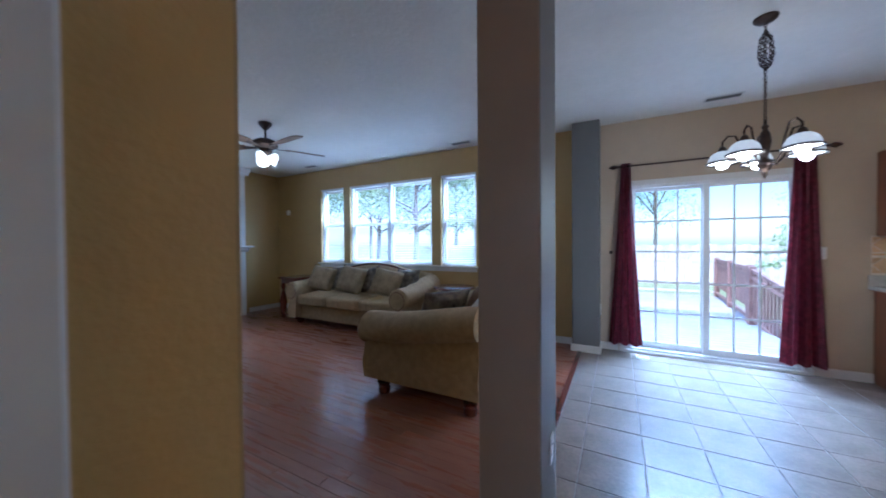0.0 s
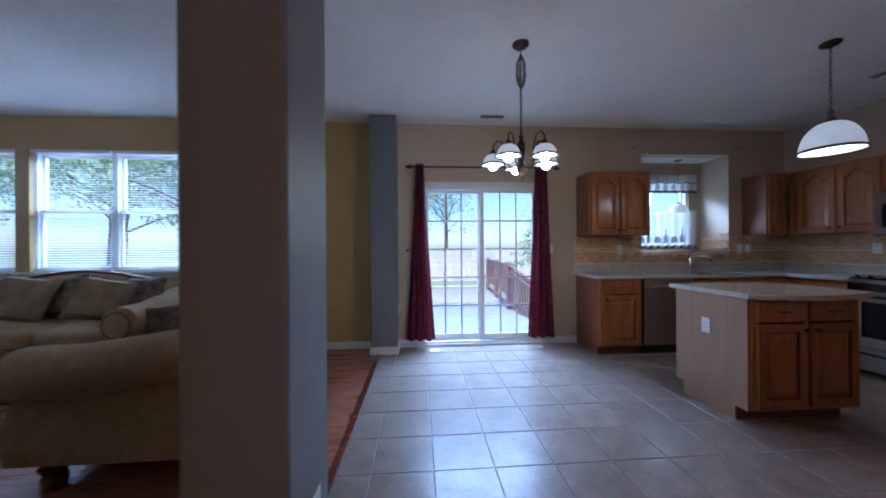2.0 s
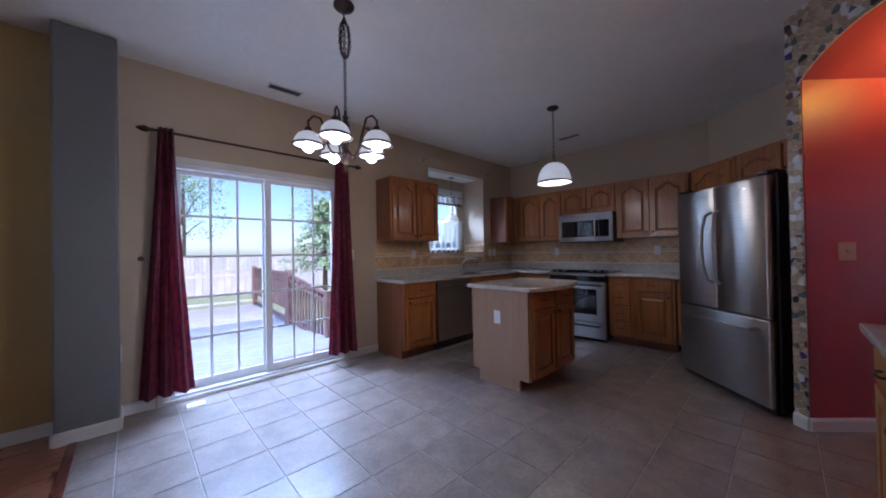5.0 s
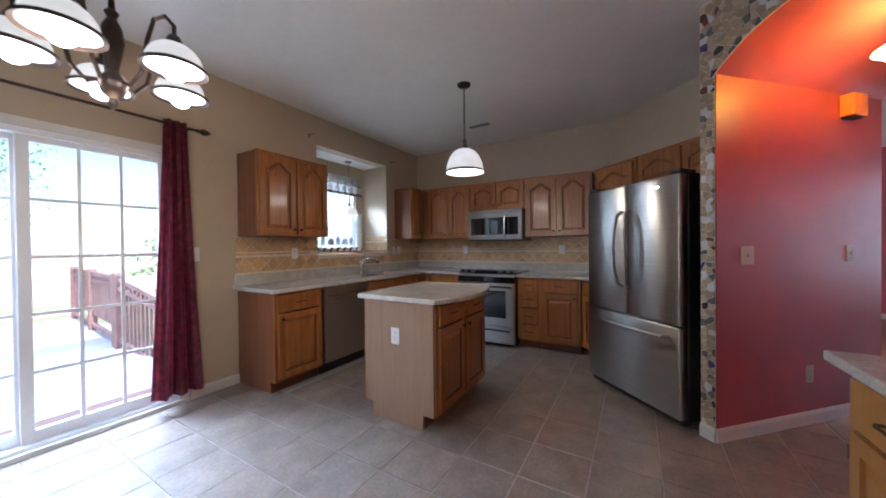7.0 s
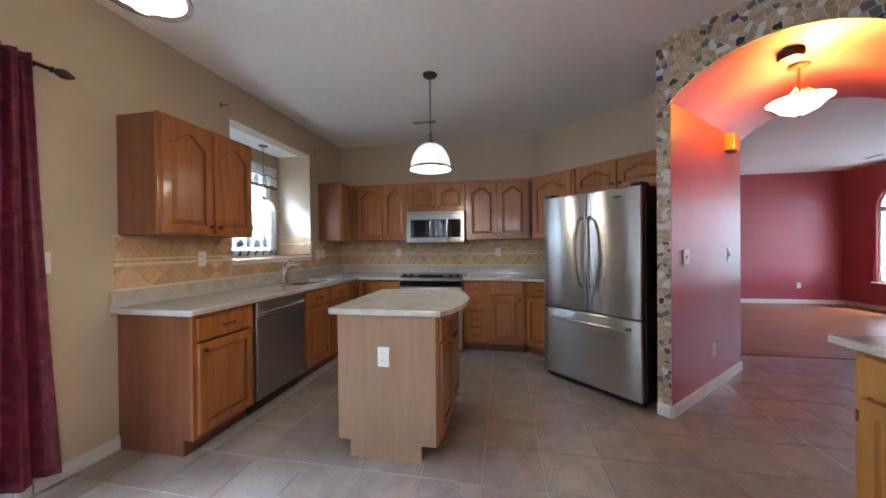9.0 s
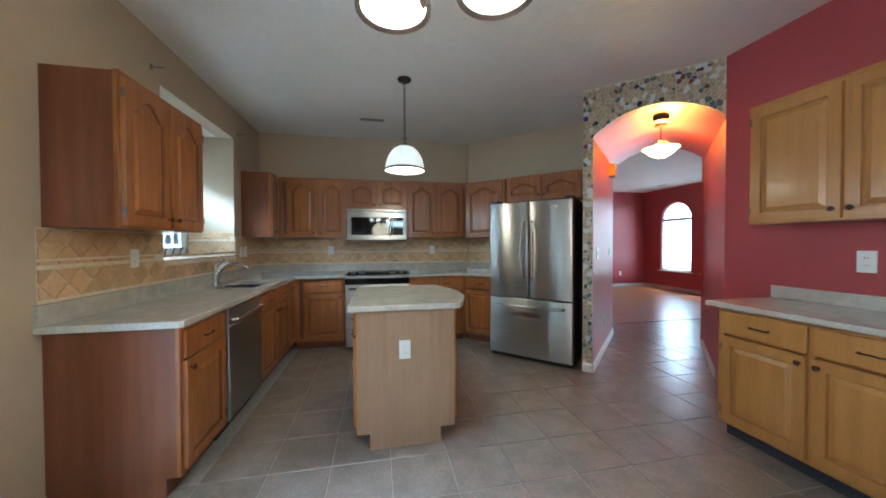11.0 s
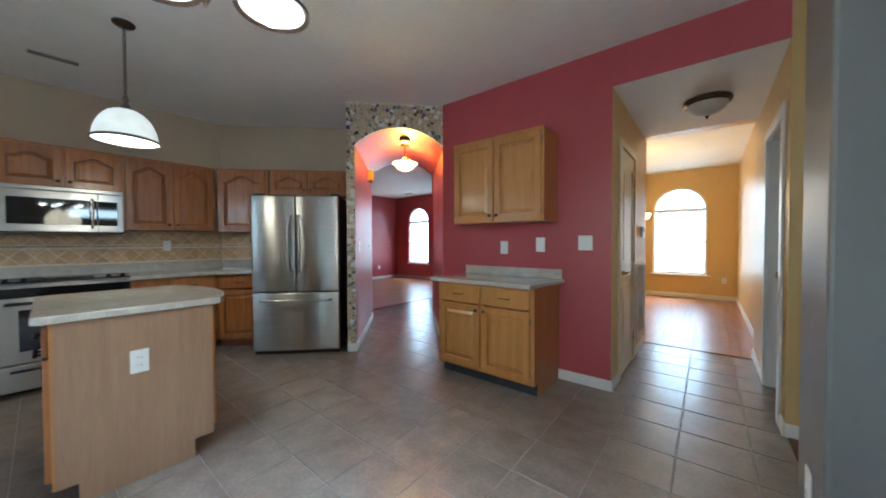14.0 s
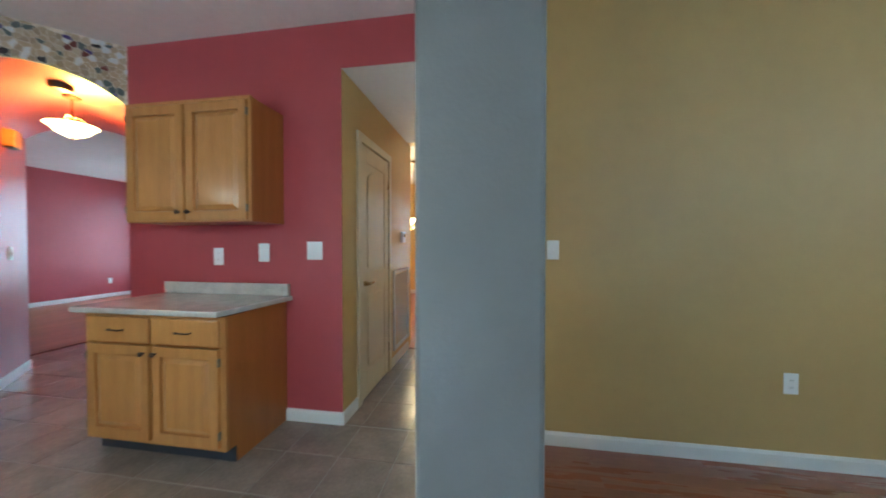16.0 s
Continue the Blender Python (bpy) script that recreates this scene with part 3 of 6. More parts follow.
part("door_handle", bevelled(DX1 - .095, DX1 - .07, YN - .005, YN + .028, .92, 1.12, .004), VINYL, door)
structure("sill_step", boxes((DX0 - .02, DX1 + .02, YN - .035, YN - .006, 0.0, .03)), TRIM, "white sill of the glass door")

# window above the sink with sheer curtains
window_unit("window_4", NW[0], NW[1], NW[2], NW[3], NY + .02, 1, "white double-hung window above the sink")


def cloth(x0, x1, z0, z1, amp, waves, nx=60, nz=14, flare=0.0, seed=0, thick=0.003, narrow=None):
    """A hanging wavy cloth, origin at its top middle."""
    rnd = random.Random(seed)
    ph = [rnd.uniform(0, 6) for _ in range(4)]
    bm = bmesh.new()
    rows = []
    for j in range(nz + 1):
        v = j / nz
        rows.append([])
        for i in range(nx + 1):
            u = i / nx
            k = 1 if narrow is None else narrow + (1 - narrow) * v ** 1.2
            x = (x0 + x1) / 2 + ((x0 + (x1 - x0) * u) - (x0 + x1) / 2) * k
            a = amp * (.55 + .45 * v)
            y = a * math.sin(2 * math.pi * waves * u + ph[0] + .5 * math.sin(3 * v + ph[1])) + a * .35 * math.sin(2 * math.pi * waves * 2.3 * u + ph[2])
            z = z1 + (z0 - z1) * v + (flare * math.sin(2 * math.pi * waves * u + ph[3]) if j == nz else 0)
            rows[-1].append(bm.verts.new((x, y, z)))
    for a, b in zip(rows, rows[1:]):
        for i in range(nx):
            bm.faces.new((a[i], a[i + 1], b[i + 1], b[i]))
    bmesh.ops.solidify(bm, geom=bm.faces[:], thickness=thick)
    return bm


sh = thing("cafe_curtain", "sheer white cafe curtain with bottle print in the sink window", "curtain", 0, NY - .03, 0)
part("curtain_cloth", cloth(NW[0] - .02, NW[1] + .10, 1.17, 1.72, .012, 9, seed=3), SHEER, sh, smooth=True)
part("hem_band", cloth(NW[0] - .02, NW[1] + .10, 1.165, 1.235, .014, 9, nz=3, seed=3, thick=.006), BAND, sh, smooth=True)
part("curtain_rod", tube([(NW[0] - .04, 0, 1.73), (NW[1] + .12, 0, 1.73)], .006), VINYL, sh)
va = thing("window_valance", "short sheer valance with dark print in the sink window", "curtain", 0, NY - .03, 0)
part("curtain_cloth", cloth(NW[0] - .02, NW[1] + .10, 2.02, 2.24, .014, 8, seed=5), SHEER, va, smooth=True)
part("hem_band", cloth(NW[0] - .02, NW[1] + .10, 1.985, 2.03, .016, 8, nz=3, seed=5, thick=.006), BAND, va, smooth=True)
part("piping", tube([(NW[0] - .01 + (NW[1] - NW[0] + .08) * k / 24, -.022, 2.13 + .010 * math.sin(k * 1.3)) for k in range(25)], .006, 6), BAND, va, smooth=True)
part("curtain_rod", tube([(NW[0] - .04, 0, 2.245), (NW[1] + .12, 0, 2.245)], .006), VINYL, va)
for i in range(7):
    x = NW[0] + .03 + i * .125
    part("valance_print", prism([(-.045, 2.035), (.045, 2.035), (.03, 2.09), (0, 2.12), (-.03, 2.08)], -.022, -.019, "xz"), PRINT, va, at=pose(x, 0, 0))
    if i % 2:
        part("jar_print", prism([(-.05, 1.27), (.05, 1.27), (.055, 1.31), (.03, 1.36), (-.03, 1.36), (-.055, 1.31)], -.022, -.019, "xz"), PRINT, sh, at=pose(x, 0, 0))
for i in range(4):
    x = NW[0] + .03 + i * .25
    part("bottle_print", lathe([(.001, 1.27), (.036, 1.27), (.036, 1.35), (.010, 1.40), (.010, 1.47), (.001, 1.47)], 8), PRINT, sh, at=pose(x, -.016, 0) @ Matrix.Diagonal((1, .25, 1, 1)))


# kitchen cabinets
def outline(x0, x1, z0, z1, arch, n=14):
    pts = [(x0, z0), (x1, z0), (x1, z1 - arch)]
    if arch:
        w = x1 - x0
        sh = w * .06
        pts += [(x1 - sh + (0 - (w - 2 * sh)) * k / n, z1 - arch + arch * math.sin(math.pi * k / n) ** 1.5) for k in range(0, n + 1)]
    pts += [(x0, z1 - arch)]
    return pts


def door_bm(w, h, arch=0.0, st=.055):
    """A raised-panel door, its front towards -y, its foot at the origin's middle."""
    x0, x1 = -w / 2, w / 2
    bm = bmesh.new()
    op = outline(x0 + st, x1 - st, st, h - st, arch)

    def outer(p):
        x, z = p
        if z <= st + 1e-6:
            return (x0 if x < 0 else x1, 0)
        if abs(z - (h - st - arch)) < 1e-6 and (abs(x - (x0 + st)) < 1e-6 or abs(x - (x1 - st)) < 1e-6):
            return (x0 if x < 0 else x1, h)
        return (x, h)
    out = [outer(p) for p in op]

    def ring(pts, y):
        return [bm.verts.new((x, y, z)) for x, z in pts]

    def shrink(d):
        cx, cz = 0, h / 2
        kx, kz = 1 - d / (w / 2 - st), 1 - d / (h / 2 - st)
        return [(cx + (x - cx) * kx, cz + (z - cz) * kz) for x, z in op]
    T = .02
    rings = [ring(out, 0), ring([(x * (1 - .006 / abs(w)), z if 0 < z < h else z) for x, z in out], -T), ring(op, -T), ring(shrink(.003), -T + .012), ring(shrink(.010), -T + .0125), ring(shrink(.036), -T + .001)]
    m = len(op)
    # faces in the groove take the second, darker material for its shade
    for k, (a, b) in enumerate(zip(rings, rings[1:])):
        for i in range(m):
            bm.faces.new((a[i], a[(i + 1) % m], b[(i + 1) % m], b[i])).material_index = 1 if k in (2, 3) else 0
    bm.faces.new(rings[-1])
    bm.faces.new(rings[0][::-1])
    bmesh.ops.remove_doubles(bm, verts=bm.verts[:], dist=.0004)
    bmesh.ops.recalc_face_normals(bm, faces=bm.faces[:])
    return bm


def knob_bm():
    bm = lathe([(.001, 0), (.006, 0), (.006, .012), (.014, .018), (.015, .024), (.010, .029), (.001, .030)], 12)
    bmesh.ops.rotate(bm, verts=bm.verts[:], cent=(0, 0, 0), matrix=Matrix.Rotation(radians(90), 3, "X"))
    return bm


def pull_bm():
    return tube([(-.045, 0, 0), (-.045, -.018, 0), (-.03, -.024, 0), (0, -.022, .002), (.03, -.024, 0), (.045, -.018, 0), (.045, 0, 0)], .0045, 6)


def add_door(p, x, w, z0, h, y, mat, arch, knob, hinge=True, knob_z=None):
    """knob: -1 or 1, the side on which the knob sits."""
    d = part("door", door_bm(w, h, arch), mat, p, at=pose(x, y, z0))
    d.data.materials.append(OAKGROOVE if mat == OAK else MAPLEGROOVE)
    kz = knob_z if knob_z is not None else .05
    part("knob", knob_bm(), BRONZE, d, at=pose(knob * (w / 2 - .028), -.02, kz), smooth=True)
    for hz in (.07, h - .07):
        part("hinge", boxes((-.004, .004, -.012, .004, -.022, .022)), PEWTER, d, at=pose(-knob * (w / 2 + .003), -.012, hz))
    return d


def add_drawer(p, x, w, z0, h, y, mat):
    d = part("drawer", bevelled(-w / 2, w / 2, -.02, 0, 0, h, .005, 2), mat, p, at=pose(x, y, z0))
    part("pull", pull_bm(), BRONZE, d, at=pose(0, -.02, h / 2), smooth=True)


def frame_front(w, z0, z1, rails, stiles, y, t=.018):
    """The face frame: rails at these heights, stiles at these x."""
    b = [(s - .02, s + .02, y - t, y, z0, z1) for s in stiles]
    xs = sorted(stiles)
    for a, c in zip(xs, xs[1:]):
        b += [(a + .02, c - .02, y - t, y, r - .02, r + .02) for r in rails]
    return boxes(*b)


def base_cabinet(label, x, y, rz, w, units, depth=.60, mat=OAK, side=OAK_SIDE_SHADED, toe=OAK_SIDE_SHADED, h=.855, kick=.075, category="base cabinet", group="kitchen base cabinets"):
    """units: list of (x0, x1, kind, knob side). Its back is on y = 0 and its middle at the origin."""
    c = thing("base_cabinet", label, category, x, y, 0, rz, group)
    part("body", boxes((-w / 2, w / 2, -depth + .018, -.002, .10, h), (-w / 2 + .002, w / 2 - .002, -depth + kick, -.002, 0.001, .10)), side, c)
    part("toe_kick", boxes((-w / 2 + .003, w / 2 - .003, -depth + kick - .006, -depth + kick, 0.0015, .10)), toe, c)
    st = sorted({-w / 2 + .02, w / 2 - .02, *[u[0] for u in units[1:]]})
    part("face_frame", frame_front(w, .10, h, [.12, h - .02], st, -depth + .018), mat, c)
    for a, b, kind, side_k in units:
        xm, uw = (a + b) / 2, (b - a) - .022
        if kind == "door":
            add_door(c, xm, uw, .125, h - .125 - .18, -depth, mat, 0, side_k, knob_z=h - .125 - .18 - .04)
            add_drawer(c, xm, uw, h - .165, .145, -depth, mat)
        elif kind == "full":
            add_door(c, xm, uw, .125, h - .145, -depth, mat, 0, side_k, knob_z=h - .2)
        elif kind == "drawers":
            zz = [.125, .305, .50, h - .165]
            for z, hh in zip(zz, (.165, .18, .19, .145)):
                add_drawer(c, xm, uw, z, hh, -depth, mat)
    return c


def wall_cabinet(label, x, y, rz, w, z0, z1, units, depth=.31, mat=OAK, side=OAK_SIDE_SHADED, arch=.075, group="kitchen wall cabinets"):
    c = thing("wall_cabinet", label, "wall cabinet", x, y, z0, rz, group)
    h = z1 - z0
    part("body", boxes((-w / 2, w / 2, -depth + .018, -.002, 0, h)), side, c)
    st = sorted({-w / 2 + .02, w / 2 - .02, *[u[0] for u in units[1:]]})
    part("face_frame", frame_front(w, 0, h, [.02, h - .02], st, -depth + .018), mat, c)
    part("top_molding", boxes((-w / 2, w / 2, -depth - .006, -depth + .0175, h - .014, h + .006)), mat, c)
    for a, b, k in units:
        add_door(c, (a + b) / 2, (b - a) - .016, .012, h - .036, -depth, mat, arch, k)
    return c


UB, UT = 1.35, 2.105
# north wall
wall_cabinet("honey oak wall cabinet with two arched raised-panel doors beside window", 4.13, YN, 0, .76, UB, UT, [(-.37, 0, 1), (0, .37, -1)])
wall_cabinet("narrow honey oak wall cabinet in the corner beside the window recess", 6.16, YN, 0, .27, UB, UT, [(-.125, .125, -1)], arch=.03)
# east wall
wall_cabinet("honey oak corner wall cabinet with one arched door", XE, (6.36 + 5.90) / 2, -90, .46, UB, UT, [(-.14, .225, 1)])
wall_cabinet("honey oak wall cabinet with one arched door beside the microwave", XE, (5.90 + 5.54) / 2, -90, .36, UB, UT, [(-.175, .175, -1)])
wall_cabinet("short honey oak wall cabinet above the microwave", XE, 5.15, -90, .78, 1.72, UT, [(-.385, 0, 1), (0, .385, -1)], arch=.05)
wall_cabinet("honey oak wall cabinet with two arched doors beside the microwave", XE, (4.76 + 3.96) / 2, -90, .80, UB, UT, [(-.39, 0, 1), (0, .39, -1)])


def dg(s, c=C_DIAG):
    """A point on the diagonal line y - x = c with x + y = s."""
    return ((s - c) / 2, (s + c) / 2)


x, y = dg(9.845)
wall_cabinet("honey oak diagonal wall cabinet with one arched door", x, y, -135, .59, UB, UT, [(-.27, .27, 1)])
x, y = dg(8.745)
wall_cabinet("short honey oak cabinet with arched doors above the refrigerator", x, y, -135, .93, 1.80, UT, [(-.455, 0, 1), (0, .455, -1)], arch=.06)

base_cabinet("honey oak base cabinet with a drawer over one raised-panel door", 3.98, YN, 0, .48, [(-.225, .225, "door", -1)], depth=.56)
base_cabinet("honey oak sink base cabinet with two doors", 5.29, YN, 0, .90, [(-.44, 0, "door", 1), (0, .44, "door", -1)], depth=.56)
base_cabinet("honey oak corner base cabinet with one door", 5.94, YN, 0, .38, [(-.18, .08, "full", -1)], depth=.56)
base_cabinet("honey oak base cabinet with drawer and door beside the range", XE, (6.10 + 5.53) / 2, -90, .57, [(-.20, .27, "door", 1)], depth=.645)
base_cabinet("honey oak base cabinet with four small drawers", XE, (4.76 + 4.49) / 2, -90, .27, [(-.125, .125, "drawers", 1)], depth=.645)
base_cabinet("honey oak base cabinet with a drawer over one raised-panel door", XE, (4.49 + 4.05) / 2, -90, .44, [(-.20, .20, "door", 1)], depth=.645)
x, y = dg(9.705)
base_cabinet("honey oak diagonal base cabinet beside the refrigerator", x, y, -135, .53, [(-.235, .235, "door", 1)])

# worktops
ct = thing("countertop", "light grey speckled countertop with a sink along two walls", "countertop")
CT0, CT1 = .857, .893
SK = (4.98, 5.62, 6.20, 6.56)


def slab(poly):
    bm = prism(poly, CT0, CT1)
    bmesh.ops.bevel(bm, geom=[e for e in bm.edges if abs(e.verts[0].co.z - e.verts[1].co.z) < 1e-5], offset=.006, segments=2, affect="EDGES", profile=.5)
    return bm


part("slab", slab([(3.70, YN - .002), (3.70, 6.10), (3.715, 6.085), (SK[0], 6.085), (SK[0], YN - .002)]), STONE, ct)
part("slab", boxes((SK[0], SK[1], 6.085, SK[2], CT0, CT1 - .0005)), STONE, ct)
part("slab", boxes((SK[0], SK[1], SK[3], YN - .002, CT0, CT1 - .0005)), STONE, ct)
part("slab", slab([(SK[1], 6.085), (5.94, 6.085), (5.94, 5.53), (XE - .002, 5.53), (XE - .002, YN - .002), (SK[1], YN - .002)]), STONE, ct)
part("slab", slab([(5.94, 4.765), (5.94, 4.085), dg(9.34, -1.95), dg(9.34, C_DIAG + .003), (XE - .002, 3.805), (XE - .002, 4.765)]), STONE, ct)
bs = thing("stone_backsplash", "light grey stone strip behind the countertop", "backsplash")
part("strip", boxes((3.70, XE - .025, YN - .022, YN - .002, CT1, .990), (XE - .022, XE - .002, 3.82, YN - .023, CT1, .990)), STONE, bs)
part("strip", prism([dg(9.34, C_DIAG + .003), dg(10.44, C_DIAG + .003), dg(10.41, C_DIAG + .033), dg(9.34, C_DIAG + .033)], CT1, .990), STONE, bs)

sink = thing("sink", "stainless steel double-bowl undermount sink", "sink")
for a, b in ((SK[0] + .004, (SK[0] + SK[1]) / 2 - .012), ((SK[0] + SK[1]) / 2 + .012, SK[1] - .004)):
    bm = boxes((a, b, SK[2] + .004, SK[3] - .004, CT0 - .17, CT1 - .012))
    bm.faces.ensure_lookup_table()
    bmesh.ops.delete(bm, geom=[f for f in bm.faces if f.normal.z > .5 or all(v.co.z > CT1 - .02 for v in f.verts)], context="FACES_ONLY")
    bmesh.ops.solidify(bm, geom=bm.faces[:], thickness=-.003)
    part("bowl", bm, STEEL, sink)
part("divider", boxes(((SK[0] + SK[1]) / 2 - .012, (SK[0] + SK[1]) / 2 + .012, SK[2] + .004, SK[3] - .004, CT1 - .03, CT1 - .012)), STEEL, sink)
fa = thing("faucet", "brushed nickel pull-out faucet with a side lever and arched spout", "faucet", 5.22, 6.60, CT1)
part("base", lathe([(.03, 0), (.03, .012), (.022, .02), (.022, .13), (.024, .15)], 16), CHROME, fa, smooth=True)
part("spout", tube([(0, 0, .08), (.01, -.02, .13), (.03, -.07, .175), (.04, -.14, .19), (.05, -.21, .18), (.055, -.25, .15)], [.021, .021, .02, .019, .021, .022], 12), CHROME, fa, smooth=True)
part("lever", tube([(0, 0, .13), (0, .005, .175), (0, -.03, .205), (-.005, -.08, .24)], [.024, .018, .011, .010], 10), CHROME, fa, smooth=True)

# dishwasher
dw = thing("dishwasher", "stainless steel dishwasher with a bar handle under the counter", "dishwasher", 4.53, YN, 0)
part("body", boxes((-.30, .30, -.55, -.01, .10, .850)), BLACK, dw)
part("door", bevelled(-.298, .298, -.585, -.551, .115, .730, .006, 2), STEEL, dw)
part("control_panel", bevelled(-.298, .298, -.585, -.551, .735, .852, .006, 2), STEEL, dw)
part("handle", tube([(-.25, -.585, .772), (-.25, -.615, .772), (.25, -.615, .772), (.25, -.585, .772)], .011, 10), CHROME, dw, smooth=True)
part("kick_plate", boxes((-.298, .298, -.50, -.48, 0.001, .10)), BLACK, dw)

# range
rg = thing("range", "stainless steel electric range with black glass top", "range", XE - .10, 5.148, -.018, -90)
RW = .378
part("body", boxes((-RW, RW, -.60, -.01, .05, .895)), BLACK, rg)
part("cooktop", bevelled(-RW - .002, RW + .002, -.615, -.012, .896, .922, .005), BLACKGLASS, rg)
part("control_panel", prism([(-.645, .872), (-.648, .895), (-.54, .950), (-.525, .923), (-.60, .90)], -RW, RW, "yz"), STEEL, rg)
part("front_panel", prism([(-.602, .80), (-.640, .80), (-.640, .871), (-.602, .871)], -RW, RW, "yz"), BLACKGLASS, rg)
part("display", boxes((-.15, .15, -.03, .03, 0, .004)), BLACKGLASS, rg, at=pose(0, -.596, .922, 27))
for kx in (-.33, -.24, .24, .33):
    k = part("knob", lathe([(.02, 0), (.02, .004), (.016, .006), (.015, .026), (.001, .028)], 14), BLACK, rg, at=pose(kx, -.596, .921, 27), smooth=True)
for bx, by, r in ((-.19, -.45, .10), (.19, -.45, .08), (-.19, -.25, .08), (.19, -.25, .10)):
    part("burner_ring", lathe([(r, 0), (r, .0008), (r - .004, .0008), (r - .004, 0)], 28), PEWTER, rg, at=pose(bx, by, .9222))
od = part("oven_door", bevelled(-RW, RW, -.645, -.602, .27, .795, .008, 2), STEEL, rg)
part("oven_window", bevelled(-.27, .27, -.649, -.6455, .37, .70, .003), BLACKGLASS, od)
part("handle", tube([(-.33, -.645, .745), (-.33, -.69, .755), (.33, -.69, .755), (.33, -.645, .745)], .013, 10), BLACK, od, smooth=True)
dr = part("drawer", bevelled(-RW, RW, -.64, -.602, .055, .262, .008, 2), STEEL, rg)
part("handle", tube([(-.31, -.64, .215), (-.31, -.67, .22), (.31, -.67, .22), (.31, -.64, .215)], .010, 10), BLACK, dr, smooth=True)
part("foot", boxes((-.34, .34, -.55, -.05, .0185, .05)), BLACK, rg)

# microwave
mw = thing("microwave", "stainless steel over-the-range microwave with a dark window", "microwave", XE, 5.15, 1.305, -90)
part("body", boxes((-.378, .378, -.40, -.005, 0, .41)), BLACK, mw)
md = part("door", bevelled(-.378, .20, -.435, -.401, .012, .372, .005, 2), STEEL, mw)
part("window", bevelled(-.325, .198, -.439, -.4355, .075, .305, .003), BLACKGLASS, md)
part("handle", tube([(.165, -.435, .05), (.165, -.475, .07), (.165, -.485, .19), (.165, -.475, .31), (.165, -.435, .33)], .013, 10), CHROME, md, smooth=True)
mc = part("control_panel", bevelled(.203, .378, -.435, -.401, .012, .372, .005, 2), STEEL, mw)
part("keypad", boxes((.205, .335, -.4385, -.4355, .075, .305)), BLACKGLASS, mc)
part("vent_grille", bevelled(-.378, .378, -.435, -.401, .376, .41, .004), STEEL, mw)

# refrigerator
fx, fy = dg(8.675, -2.74)
fr = thing("refrigerator", "stainless steel french-door refrigerator with a bottom freezer drawer", "refrigerator", fx, fy, 0, -135)
FW = .447
part("body", bevelled(-FW, FW, -.80, -.02, .03, 1.718, .006), BLACK, fr)
for s in (-1, 1):
    a, b = (-FW, -.003) if s < 0 else (.003, FW)
    bm = bevelled(a, b, -.875, -.806, .685, 1.71, .014, 3)
    d = part("door", bm, STEEL, fr, smooth=True)
    hx = s * .035
    part("handle", tube([(hx, -.875, .90), (hx + s * .008, -.925, .93), (hx + s * .022, -.945, 1.05), (hx + s * .026, -.95, 1.2), (hx + s * .022, -.945, 1.35), (hx + s * .008, -.925, 1.47), (hx, -.875, 1.50)], [.012, .014, .015, .015, .015, .014, .012], 12), STEEL, d, smooth=True)
d = part("freezer_drawer", bevelled(-FW, FW, -.875, -.806, .055, .677, .014, 3), STEEL, fr, smooth=True)
part("handle", tube([(-.36, -.875, .60), (-.35, -.925, .602), (-.2, -.942, .60), (.2, -.942, .60), (.35, -.925, .602), (.36, -.875, .60)], .013, 12), STEEL, d, smooth=True)
part("base_grille", boxes((-FW + .01, FW - .01, -.83, -.78, .012, .05)), BLACK, fr)
for s in (-1, 1):
    part("hinge_cover", bevelled(s * .40 - .04, s * .40 + .04, -.86, -.72, 1.719, 1.741, .005), BLACK, fr)
    part("foot", lathe([(.02, 0), (.02, .035)], 10), BLACK, fr, at=pose(s * .4, -.75, 0))
part("badge", prism([(.03 * math.cos(a * math.pi / 8), .008 * math.sin(a * math.pi / 8)) for a in range(16)], -.8765, -.875, "xz"), CHROME, fr, at=pose(.27, 0, 1.64))

# island
isl = thing("kitchen_island", "oak kitchen island with a tan end panel under grey stone", "kitchen island")
part("body", boxes((3.945, 4.74, 4.68, 5.26, .10, .855), (3.95, 4.735, 4.76, 5.19, 0.001, .10)), OAK_SIDE_SHADED, isl)
part("end_panel", prism([(4.76, .001), (5.20, .001), (5.20, .10), (5.27, .10), (5.27, .855), (4.67, .855), (4.67, .10), (4.76, .10)], 3.925, 3.9449, "yz"), PANEL, isl, "tan wood-grain laminate end panel with toe notches")
part("face_frame", boxes((3.945, 3.985, 4.662, 4.68, .10, .855), (4.325, 4.365, 4.662, 4.68, .10, .855), (4.70, 4.74, 4.662, 4.68, .10, .855), (3.985, 4.325, 4.662, 4.68, .10, .14), (4.365, 4.70, 4.662, 4.68, .10, .14), (3.985, 4.325, 4.662, 4.68, .83, .855), (4.365, 4.70, 4.662, 4.68, .83, .855)), MAPLE, isl)
part("face_frame", boxes((3.93, 4.74, 5.26, 5.28, .10, .855)), MAPLE, isl, at=pose(0, 0, 0))
